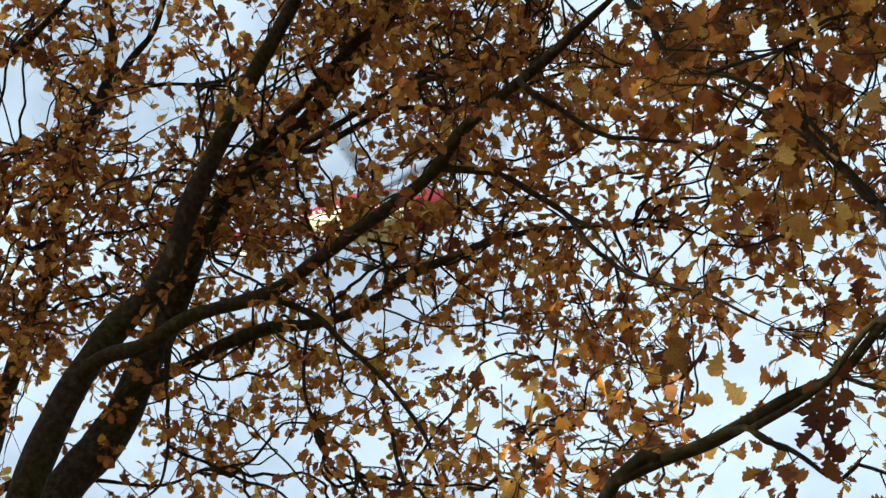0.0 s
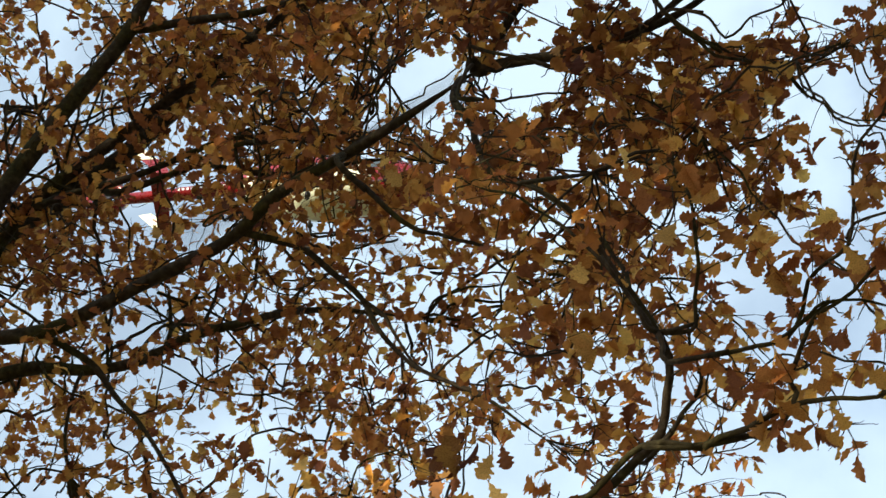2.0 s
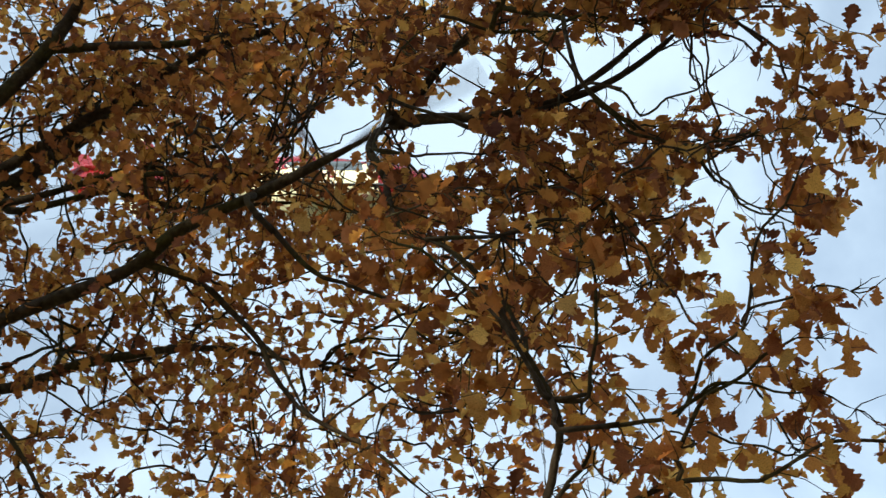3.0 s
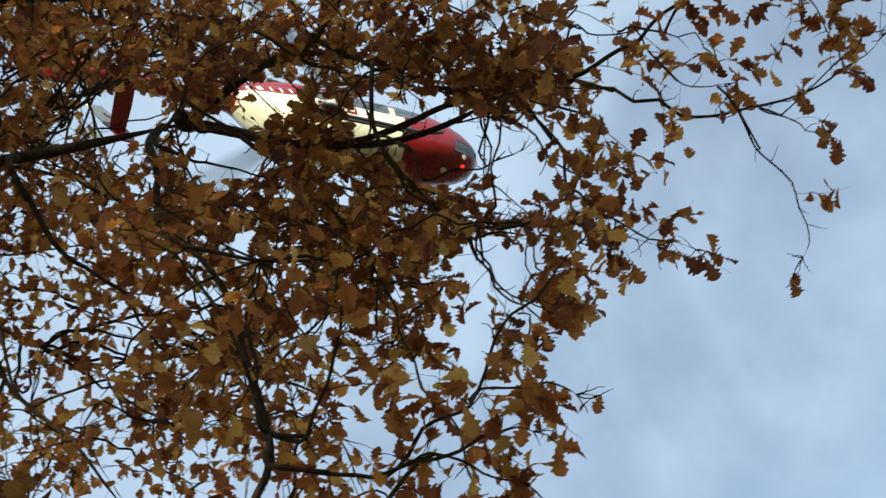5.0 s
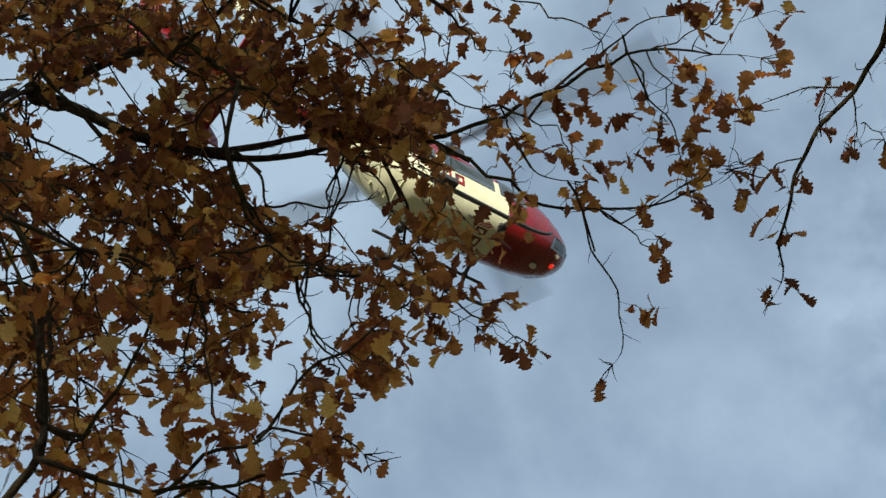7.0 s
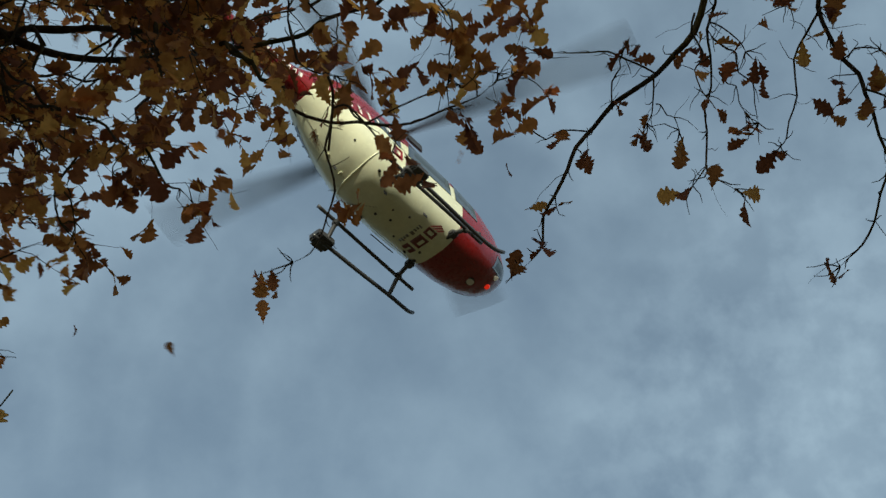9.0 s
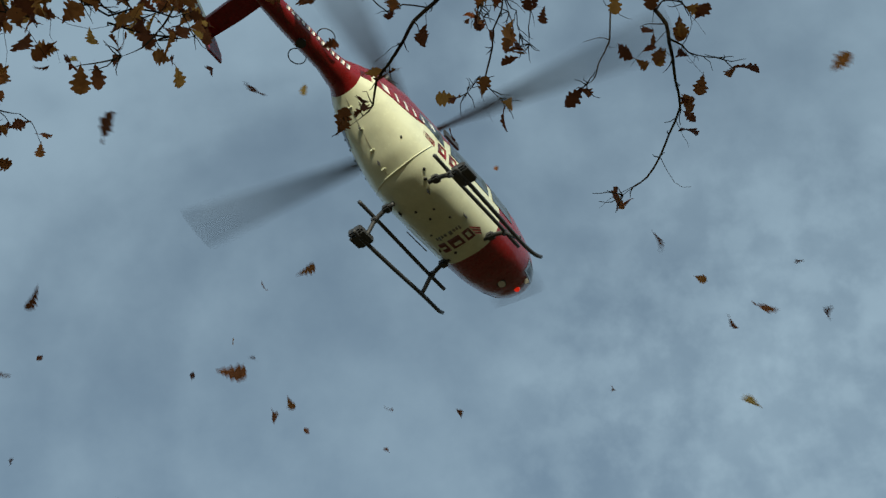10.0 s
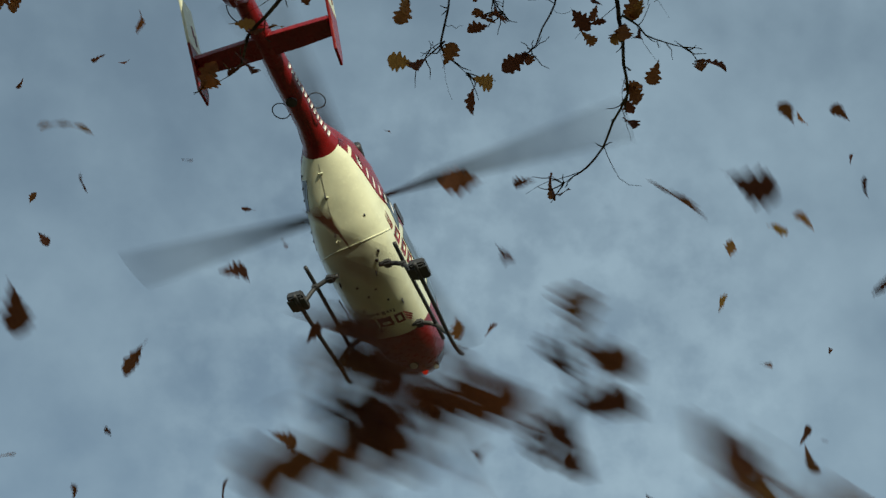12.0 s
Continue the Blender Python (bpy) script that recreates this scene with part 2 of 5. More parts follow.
# ---- ground ----
def build_ground():
    bm = bmesh.new()
    bmesh.ops.create_grid(bm, x_segments=90, y_segments=90, size=1.0)
    for v in bm.verts:                       # fine near the camera, wide towards the horizon
        for i in (0, 1):
            v.co[i] = math.copysign(abs(v.co[i]) ** 3, v.co[i]) * 2500
        d = math.hypot(v.co.x, v.co.y)
        v.co.z = 0.05 * noise.noise(v.co * 0.35) if d < 40 else 0.0
    ob = part("ground", bm, GROUND, None, smooth=True)
    tagged(ob, "short autumn grass strewn with fallen oak leaves", "ground", kind="structure")


build_ground()


# ---- oak leaves ----
LEAF_STATIONS = [(-0.14, 0.008), (0.0, 0.02), (0.10, 0.055), (0.16, 0.10), (0.21, 0.105), (0.25, 0.085), (0.31, 0.125), (0.36, 0.205), (0.41, 0.215), (0.45, 0.165), (0.48, 0.135),
                 (0.53, 0.20), (0.58, 0.30), (0.64, 0.315), (0.68, 0.25), (0.70, 0.195), (0.75, 0.235), (0.80, 0.285), (0.85, 0.27), (0.88, 0.19), (0.93, 0.185), (0.98, 0.13), (1.01, 0.02)]


def leaf_shape(fold, curl, wave, skew, lobes=1.0):
    """One lobed oak leaf, length 1 along x, face up."""
    verts, faces = [], []
    for i, (x, w) in enumerate(LEAF_STATIONS):
        z = curl * x * x
        w = w * lobes * 1.16
        dx = 0.008 if w > 0.2 else 0.0
        verts += [(x, 0, z), (x + dx, w, z + fold * w + wave * math.sin(7 * x + 1)), (x + dx * 0.5 + skew * w, -w * 0.94, z + fold * w - wave * math.cos(6 * x))]
    for i in range(len(LEAF_STATIONS) - 1):
        a, b = 3 * i, 3 * i + 3
        faces += [(a, b, b + 1, a + 1), (a, a + 2, b + 2, b)]
    return np.array(verts), np.array(faces)


LEAF_SHAPES = [leaf_shape(0.18, -0.18, 0.03, 0.03), leaf_shape(0.38, -0.30, 0.04, -0.04, 0.98), leaf_shape(-0.16, 0.15, 0.05, 0.05, 1.12),
               leaf_shape(0.6, -0.1, 0.03, 0.02, 0.95), leaf_shape(0.08, -0.34, 0.06, -0.02, 1.1)]


def leaf_frame(way, normal):
    way = way / np.linalg.norm(way)
    normal = normal - way * (normal @ way)
    normal = normal / (np.linalg.norm(normal) + 1e-9)
    return np.stack([way, np.cross(normal, way), normal], 1)


# sky lanes cut through the crown to fit the camera's view: direction from EYE and half-width in degrees
VIEW_GAPS = [(-0.395, 0.384, 0.835, 0.83), (-0.568, 0.128, 0.813, 1.15), (-0.547, -0.013, 0.837, 1.2), (-0.536, -0.114, 0.837, 0.5), (-0.427, 0.315, 0.848, 0.66), (-0.396, 0.382, 0.835, 0.72), (-0.657, 0.32, 0.682, 0.63), (-0.643, 0.399, 0.654, 0.75), (-0.611, 0.434, 0.662, 0.72), (-0.254, 0.553, 0.794, 1.15), (-0.318, 0.578, 0.752, 0.6), (-0.499, 0.195, 0.844, 0.6), (-0.288, 0.494, 0.821, 0.75), (-0.396, 0.365, 0.842, 0.7), (-0.306, 0.452, 0.838, 0.96), (-0.346, 0.389, 0.854, 0.6), (-0.266, 0.52, 0.812, 0.86)]
# sky cut beside the crown's rim, again along the camera's sightlines
VIEW_GAPS += [(-0.253, 0.694, 0.674, 3.02), (-0.289, 0.680, 0.674, 1.38), (-0.329, 0.707, 0.626, 2.89), (-0.296, 0.747, 0.595, 4.53), (-0.227, 0.732, 0.642, 4.78), (-0.332, 0.755, 0.565, 2.52), (-0.312, 0.763, 0.566, 3.02), (-0.291, 0.739, 0.607, 3.77), (-0.246, 0.697, 0.673, 3.27), (-0.295, 0.706, 0.644, 2.14), (-0.274, 0.683, 0.677, 2.39), (-0.320, 0.702, 0.636, 2.64), (-0.217, 0.693, 0.687, 2.77), (-0.276, 0.728, 0.628, 3.77)]
GAP_WAYS = np.array([q[:3] for q in VIEW_GAPS])
GAP_WIDE = np.radians([q[3] for q in VIEW_GAPS])


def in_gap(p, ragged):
    """Whether p lies in a lane cut for the camera's view; ragged makes its rim uneven."""
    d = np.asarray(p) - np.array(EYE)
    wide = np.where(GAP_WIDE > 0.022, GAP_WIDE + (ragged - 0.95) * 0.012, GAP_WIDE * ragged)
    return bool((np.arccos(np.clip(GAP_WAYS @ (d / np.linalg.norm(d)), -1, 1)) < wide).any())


class Foliage:
    """Gathers twigs and leaves, then makes them into meshes."""

    def __init__(self, rng):
        self.rng, self.leaves, self.twigs = rng, [], []

    def leaf(self, at, way, size):
        rng = self.rng
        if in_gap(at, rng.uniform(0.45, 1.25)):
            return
        d = way * 0.7 + rng.normal(0, 0.55, 3) + np.array([0, 0, -0.35])
        self.leaves.append((np.array(at), leaf_frame(d, rng.normal(0, 0.52, 3) + np.array([0.1, -0.25, 1.0])), size * rng.uniform(0.72, 1.22), int(rng.integers(len(LEAF_SHAPES)))))

    def twig(self, at, way, length, radius, leaves, size, depth=0):
        """A crooked twig with leaves towards its tip."""
        rng = self.rng
        way = way / np.linalg.norm(way)
        pts, p, n = [np.array(at)], np.array(at), 5
        for k in range(n):
            way = way + rng.normal(0, 0.22, 3) + np.array([0, 0, -0.03])
            way /= np.linalg.norm(way)
            p = p + way * length / n
            pts.append(p)
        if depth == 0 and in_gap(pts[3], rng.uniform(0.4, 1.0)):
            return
        self.twigs.append((np.array(pts), radius))
        for k in range(leaves):
            s = 1 - 0.75 * rng.random() ** 1.5
            i = min(int(s * n), n - 1)
            q = pts[i] + (pts[i + 1] - pts[i]) * (s * n - i)
            self.leaf(q, pts[i + 1] - pts[i], size)
        if depth == 0 and length > 0.3:
            for k in (2, 3):
                if rng.random() < 0.65:
                    side = rng.normal(0, 1, 3)
                    self.twig(pts[k], (pts[k + 1] - pts[k]) / length * 4 + side * 0.7, length * 0.5, radius * 0.65, max(2, leaves // 2), size, 1)

    def spur(self, at, way, length, radius):
        rng = self.rng
        way = way / (np.linalg.norm(way) + 1e-9) * 0.6 + rng.normal(0, 0.55, 3)
        way /= np.linalg.norm(way)
        pts, p = [np.array(at)], np.array(at)
        for k in range(4):
            way = way + rng.normal(0, 0.3, 3)
            way /= np.linalg.norm(way)
            p = p + way * length / 4
            pts.append(p)
        self.twigs.append((np.array(pts), radius))

    def along(self, line, radius, density, start, size, spread=1.0, leaves=(6, 12), spurs=0.0):
        """Twigs all along a branch, thicker in leaf towards its end."""
        rng = self.rng
        seg = np.linalg.norm(np.diff(line, axis=0), axis=1)
        run = np.concatenate([[0], np.cumsum(seg)])
        total = run[-1]
        s = start * total
        while s < total:
            i = min(np.searchsorted(run, s, side="right") - 1, len(line) - 2)
            p = line[i] + (line[i + 1] - line[i]) * (s - run[i]) / max(seg[i], 1e-6)
            tang = (line[i + 1] - line[i]) / max(seg[i], 1e-6)
            side = rng.normal(0, 1, 3)
            side -= tang * (side @ tang)
            side /= np.linalg.norm(side)
            self.twig(p, tang * 0.55 + side * 0.8 + np.array([0, 0, 0.05]), rng.uniform(0.22, 0.55) * spread, min(0.006, radius * 0.5), int(rng.integers(*leaves)), size)
            s += rng.uniform(0.10, 0.22) / density
        s = start * 0.5 * total
        while spurs and s < total:              # bare spurs with their buds
            i = min(np.searchsorted(run, s, side="right") - 1, len(line) - 2)
            self.spur(line[i], line[i + 1] - line[i], rng.uniform(0.03, 0.11), max(0.0018, min(0.0035, radius)))
            s += rng.uniform(0.05, 0.16) / spurs
        if spurs:
            for k in range(4):
                self.spur(line[-1], line[-1] - line[-2], rng.uniform(0.05, 0.12), 0.0026)
        self.twig(line[-1], line[-1] - line[-2], 0.2 * spread, 0.003, leaves[1] // 2, size)

    def build_twigs(self, name, parent, origin=(0, 0, 0)):
        verts, faces, base = [], [], 0
        for pts, r in self.twigs:
            v, f = tube_rings(pts - np.array(origin), np.linspace(r, r * 0.4, len(pts)), 5)
            verts.append(v)
            faces += [tuple(i + base for i in q) for q in f]
            base += len(v)
        ob = mesh_ob(name, np.concatenate(verts), faces, BARK, parent)
        return tagged(ob, kind="stuff")

    def build_leaves(self, name, parent, leaves, origin=(0, 0, 0), material=LEAF):
        verts, faces, base = [], [], 0
        for at, m, size, k in leaves:
            v, f = LEAF_SHAPES[k]
            verts.append(at - np.array(origin) + (v * size) @ m.T)
            faces.append(f + base)
            base += len(v)
        ob = mesh_ob(name, np.concatenate(verts), np.concatenate(faces), material, parent)
        return tagged(ob, kind="stuff")


LEAF_MESHES = []
for shape_v, shape_f in LEAF_SHAPES:
    lm = bpy.data.meshes.new("leaf")
    lm.from_pydata([tuple(v) for v in shape_v], [], [tuple(int(i) for i in q) for q in shape_f])
    lm.polygons.foreach_set("use_smooth", [True] * len(lm.polygons))
    lm.materials.append(LEAF)
    LEAF_MESHES.append(lm)
# leaf meshes with shade in their colour
SHADED_MESHES = []
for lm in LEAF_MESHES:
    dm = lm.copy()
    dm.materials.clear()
    dm.materials.append(SHADED_LEAF)
    SHADED_MESHES.append(dm)
SUNLIT_MESHES = []
for lm in LEAF_MESHES[:3]:
    gm = lm.copy()
    gm.materials.clear()
    gm.materials.append(SUNLIT_LEAF)
    SUNLIT_MESHES.append(gm)


def leaf_matrix(at, m, size):
    return Matrix.Translation(at) @ Matrix([list(r) for r in m]).to_4x4() @ Matrix.Diagonal((size, size, size, 1))


def single_leaf(parent, at, m, size, mesh, name="leaf"):
    ob = new(name, mesh)
    ob.parent = parent
    ob.matrix_basis = leaf_matrix(at, m, size)
    return ob


# ---- the big oak ----
OAK_LIMBS = []


def limb(group, r0, r1, leafy, leafy_from, *bends):
    """A limb of the oak: the bough it sways with, its thickness at both ends, how leafy it is and from where on, its bends."""
    slim = 0.74 if r0 > 0.03 else 1.0
    OAK_LIMBS.append((group, bends, r0 * slim, r1 * slim, leafy, leafy_from))


limb("crown", 0.140, 0.042, 0.60, 0.50, (-6.19, -0.84, 6.97), (-5.87, -0.63, 7.40), (-5.61, -0.37, 7.73), (-5.35, -0.03, 8.02), (-5.04, 0.12, 8.32), (-4.74, 0.30, 8.58), (-4.42, 0.49, 8.83), (-4.14, 0.67, 9.02), (-3.90, 0.81, 9.18), (-3.59, 0.91, 9.37), (-3.15, 0.97, 9.59))
limb("crown", 0.073, 0.032, 0.35, 0.30, (-5.83, -0.60, 7.50), (-5.65, -0.46, 7.52), (-5.52, -0.33, 7.49), (-5.40, -0.13, 7.44), (-5.20, 0.14, 7.47), (-5.00, 0.58, 7.45), (-4.76, 0.84, 7.46), (-4.51, 1.09, 7.47), (-4.26, 1.32, 7.45), (-4.06, 1.45, 7.42), (-3.76, 1.60, 7.43), (-3.32, 1.93, 7.38), (-2.65, 2.32, 7.23))
limb("outer", 0.029, 0.012, 1.40, 0.10, (-2.65, 2.32, 7.23), (-2.52, 2.47, 7.15), (-2.35, 2.69, 7.04), (-2.14, 2.88, 6.95), (-1.93, 3.02, 6.87), (-1.69, 3.12, 6.82), (-1.43, 3.18, 6.78))
limb("outer", 0.026, 0.012, 1.30, 0.10, (-2.65, 2.32, 7.23), (-2.45, 2.38, 7.30), (-2.19, 2.47, 7.37), (-1.95, 2.56, 7.41), (-1.69, 2.58, 7.48))
limb("outer", 0.015, 0.004, 0.55, 0.10, (-1.95, 2.87, 6.79), (-1.69, 2.95, 6.73), (-1.38, 3.06, 6.65), (-1.08, 3.19, 6.53), (-0.80, 3.24, 6.45), (-0.53, 3.21, 6.40), (-0.29, 3.19, 6.32), (-0.08, 3.17, 6.24), (0.15, 3.20, 6.11), (0.37, 3.27, 5.93))
limb("outer", 0.009, 0.003, 0.50, 0.30, (-1.02, 3.16, 6.40), (-0.92, 3.25, 6.27), (-0.81, 3.37, 6.12), (-0.67, 3.47, 5.98), (-0.50, 3.51, 5.87), (-0.30, 3.54, 5.77), (-0.13, 3.52, 5.71), (0.05, 3.47, 5.65))
limb("outer", 0.005, 0.002, 0.45, 0.60, (-0.55, 3.41, 5.80), (-0.58, 3.51, 5.65), (-0.58, 3.61, 5.49), (-0.62, 3.69, 5.34), (-0.71, 3.71, 5.23))
limb("outer", 0.005, 0.002, 0.90, 0.20, (-0.08, 3.07, 6.09), (-0.09, 3.19, 5.96), (-0.06, 3.31, 5.83), (-0.10, 3.41, 5.71))
limb("crown", 0.172, 0.055, 0.50, 0.50, (-6.73, -0.69, 7.43), (-6.54, -0.36, 7.78), (-6.27, -0.16, 8.16), (-6.07, 0.01, 8.44), (-5.72, 0.20, 8.83), (-5.47, 0.47, 9.09), (-5.23, 0.79, 9.32), (-5.03, 1.03, 9.51), (-4.77, 1.28, 9.72), (-4.41, 1.60, 9.94), (-4.07, 1.84, 10.15))
limb("crown", 0.070, 0.020, 0.90, 0.20, (-5.88, 0.22, 8.98), (-5.53, 0.36, 9.13), (-5.28, 0.52, 9.19), (-4.79, 0.96, 9.36), (-4.42, 1.25, 9.43), (-3.94, 1.62, 9.51), (-3.69, 1.81, 9.49), (-3.42, 2.08, 9.45), (-3.18, 2.45, 9.34), (-2.93, 2.74, 9.24), (-2.58, 3.13, 9.11), (-2.22, 3.35, 9.02))
limb("crown", 0.051, 0.015, 0.90, 0.30, (-5.64, 0.22, 8.66), (-5.34, 0.35, 8.81), (-5.14, 0.52, 8.88), (-4.85, 1.03, 8.95), (-4.62, 1.34, 8.99), (-4.44, 1.56, 8.99), (-4.29, 1.89, 8.93), (-4.17, 2.20, 8.84))
limb("crown", 0.027, 0.009, 0.80, 0.30, (-4.63, 1.35, 9.01), (-4.56, 1.59, 8.83), (-4.39, 1.99, 8.65), (-4.13, 2.31, 8.53), (-3.94, 2.53, 8.38))
limb("crown", 0.032, 0.011, 0.80, 0.20, (-5.05, 0.99, 9.04), (-4.76, 1.40, 9.06), (-4.46, 1.65, 9.10), (-4.22, 1.91, 9.08), (-3.91, 2.30, 9.05), (-3.56, 2.55, 9.05))
limb("crown", 0.030, 0.013, 1.00, 0.20, (-3.86, 0.90, 9.17), (-3.70, 1.19, 9.13), (-3.52, 1.52, 9.07), (-3.28, 1.82, 9.03), (-3.06, 2.05, 8.98))
limb("crown", 0.099, 0.037, 0.90, 0.30, (-7.16, -1.24, 8.23), (-6.79, -1.08, 8.76), (-6.43, -0.90, 9.23), (-6.06, -0.79, 9.65), (-5.73, -0.67, 10.00), (-5.46, -0.51, 10.29), (-5.21, -0.43, 10.55), (-4.92, -0.48, 10.81), (-4.62, -0.52, 11.06))
limb("crown", 0.046, 0.021, 1.00, 0.10, (-5.62, -0.52, 10.38), (-5.32, -0.31, 10.58), (-5.13, -0.14, 10.69), (-4.90, -0.05, 10.82), (-4.55, 0.07, 11.00))
limb("crown", 0.048, 0.021, 1.00, 0.10, (-5.31, -1.45, 10.00), (-5.05, -1.20, 10.05), (-4.82, -0.95, 10.07), (-4.55, -0.71, 10.10), (-4.28, -0.48, 10.12))
limb("crown", 0.027, 0.011, 1.00, 0.10, (-6.31, -0.84, 9.62), (-6.37, -1.00, 9.55), (-6.29, -1.16, 9.59), (-6.14, -1.40, 9.67))
limb("crown", 0.018, 0.009, 1.00, 0.10, (-5.41, -0.41, 10.29), (-5.31, -0.13, 10.24), (-5.25, 0.16, 10.16), (-5.22, 0.41, 10.05))
limb("crown", 0.083, 0.012, 0.60, 0.25, (-6.72, -0.61, 7.61), (-6.28, -0.25, 7.94), (-6.13, 0.01, 7.95), (-5.91, 0.37, 7.99), (-5.75, 0.66, 7.97), (-5.65, 0.91, 7.89), (-5.50, 1.15, 7.83), (-5.31, 1.35, 7.81), (-5.15, 1.47, 7.78), (-4.95, 1.73, 7.74), (-4.78, 1.91, 7.67), (-4.61, 2.18, 7.58), (-4.46, 2.47, 7.43), (-4.31, 2.74, 7.28))
limb("crown", 0.031, 0.012, 0.80, 0.20, (-5.09, 0.58, 7.53), (-5.08, 0.86, 7.33), (-5.10, 1.00, 7.11), (-5.09, 1.14, 6.90), (-5.09, 1.25, 6.68), (-5.12, 1.37, 6.42), (-5.16, 1.43, 6.15))
limb("crown", 0.015, 0.008, 0.80, 0.20, (-5.09, 1.14, 6.90), (-5.21, 1.21, 6.57), (-5.33, 1.26, 6.22), (-5.41, 1.27, 5.90))
limb("crown", 0.021, 0.006, 0.80, 0.10, (-4.05, 1.46, 7.42), (-3.98, 1.77, 7.27), (-3.98, 1.92, 7.11), (-3.99, 2.08, 6.93), (-4.03, 2.16, 6.74), (-4.04, 2.27, 6.56), (-4.01, 2.35, 6.43), (-3.94, 2.63, 6.21), (-3.91, 2.79, 6.01), (-3.87, 2.96, 5.80))
limb("crown", 0.011, 0.004, 0.80, 0.10, (-3.94, 1.99, 6.95), (-3.96, 2.17, 6.76), (-4.03, 2.32, 6.52), (-4.00, 2.53, 6.33), (-3.92, 2.69, 6.20), (-3.90, 2.83, 6.01))
limb("crown", 0.008, 0.004, 0.50, 0.20, (-4.13, 2.32, 6.67), (-4.27, 2.36, 6.46), (-4.42, 2.39, 6.23), (-4.52, 2.48, 6.01), (-4.61, 2.53, 5.81))
limb("crown", 0.016, 0.005, 1.00, 0.10, (-3.29, 1.74, 7.10), (-3.33, 1.89, 6.95), (-3.36, 2.08, 6.77), (-3.32, 2.22, 6.65), (-3.26, 2.40, 6.52), (-3.27, 2.57, 6.34), (-3.24, 2.73, 6.17))
limb("crown", 0.018, 0.009, 0.90, 0.10, (-4.24, 1.55, 8.61), (-4.07, 1.72, 8.48), (-3.93, 1.89, 8.32), (-3.77, 2.14, 8.14))
limb("crown", 0.019, 0.009, 0.90, 0.10, (-2.66, 2.09, 6.84), (-2.64, 2.12, 6.60), (-2.68, 2.18, 6.31), (-2.59, 2.32, 6.04), (-2.54, 2.45, 5.74), (-2.49, 2.45, 5.50), (-2.46, 2.45, 5.24), (-2.42, 2.44, 5.00))
limb("near", 0.026, 0.008, 0.60, 0.20, (-3.29, 1.53, 4.47), (-3.22, 1.68, 4.49), (-3.14, 1.83, 4.49), (-3.05, 1.97, 4.51), (-2.95, 2.11, 4.53), (-2.85, 2.25, 4.53), (-2.72, 2.35, 4.58), (-2.62, 2.42, 4.63), (-2.52, 2.43, 4.73), (-2.42, 2.42, 4.82), (-2.34, 2.32, 4.97), (-2.27, 2.20, 5.09), (-2.19, 2.07, 5.24), (-2.17, 1.93, 5.34), (-2.20, 1.79, 5.40))
limb("near", 0.009, 0.005, 0.90, 0.10, (-2.24, 2.24, 4.70), (-2.18, 2.35, 4.70), (-2.05, 2.35, 4.83), (-1.92, 2.31, 4.97), (-1.84, 2.26, 5.08))
limb("near", 0.009, 0.004, 1.10, 0.10, (-2.25, 2.23, 4.56), (-2.13, 2.39, 4.52), (-2.01, 2.53, 4.49), (-1.84, 2.56, 4.57), (-1.68, 2.62, 4.61), (-1.50, 2.60, 4.73), (-1.31, 2.62, 4.80), (-1.10, 2.63, 4.87))
limb("near", 0.012, 0.004, 1.10, 0.30, (-2.42, 2.14, 4.33), (-2.34, 2.30, 4.27), (-2.18, 2.48, 4.25), (-2.04, 2.49, 4.35), (-1.88, 2.53, 4.43), (-1.76, 2.60, 4.44), (-1.62, 2.68, 4.45), (-1.55, 2.74, 4.43))
limb("near", 0.011, 0.004, 1.10, 0.15, (-2.34, 2.30, 4.27), (-2.22, 2.40, 4.26), (-2.04, 2.55, 4.24), (-1.94, 2.66, 4.17), (-1.74, 2.79, 4.15), (-1.59, 2.92, 4.08), (-1.52, 2.99, 4.01))
limb("near", 0.008, 0.004, 0.90, 0.10, (-2.21, 2.17, 4.78), (-2.15, 2.06, 4.96), (-2.15, 1.94, 5.10), (-2.15, 1.79, 5.23), (-2.20, 1.67, 5.33))
limb("near", 0.006, 0.003, 1.10, 0.20, (-1.98, 2.50, 4.46), (-1.84, 2.58, 4.47), (-1.75, 2.70, 4.39), (-1.67, 2.80, 4.32), (-1.64, 2.87, 4.24))
limb("near", 0.005, 0.003, 1.10, 0.10, (-1.68, 2.62, 4.61), (-1.55, 2.67, 4.59), (-1.44, 2.73, 4.54), (-1.38, 2.78, 4.48))
limb("outer", 0.010, 0.003, 1.10, 0.20, (-1.75, 2.60, 6.29), (-1.76, 2.79, 6.05), (-1.66, 2.97, 5.85), (-1.47, 3.07, 5.72), (-1.30, 3.12, 5.60), (-1.18, 3.19, 5.45), (-1.06, 3.24, 5.30))
limb("outer", 0.006, 0.003, 1.10, 0.20, (-1.61, 2.84, 5.70), (-1.65, 2.92, 5.56), (-1.65, 3.00, 5.43), (-1.60, 3.08, 5.32), (-1.53, 3.14, 5.23))
limb("outer", 0.008, 0.003, 1.20, 0.10, (-1.23, 2.98, 6.35), (-1.23, 3.15, 6.12), (-1.26, 3.20, 5.94), (-1.23, 3.26, 5.77), (-1.12, 3.39, 5.57), (-1.00, 3.47, 5.39))
limb("outer", 0.008, 0.004, 1.00, 0.10, (-1.53, 2.78, 6.62), (-1.36, 2.94, 6.46), (-1.49, 3.00, 6.26), (-1.53, 3.02, 6.11))
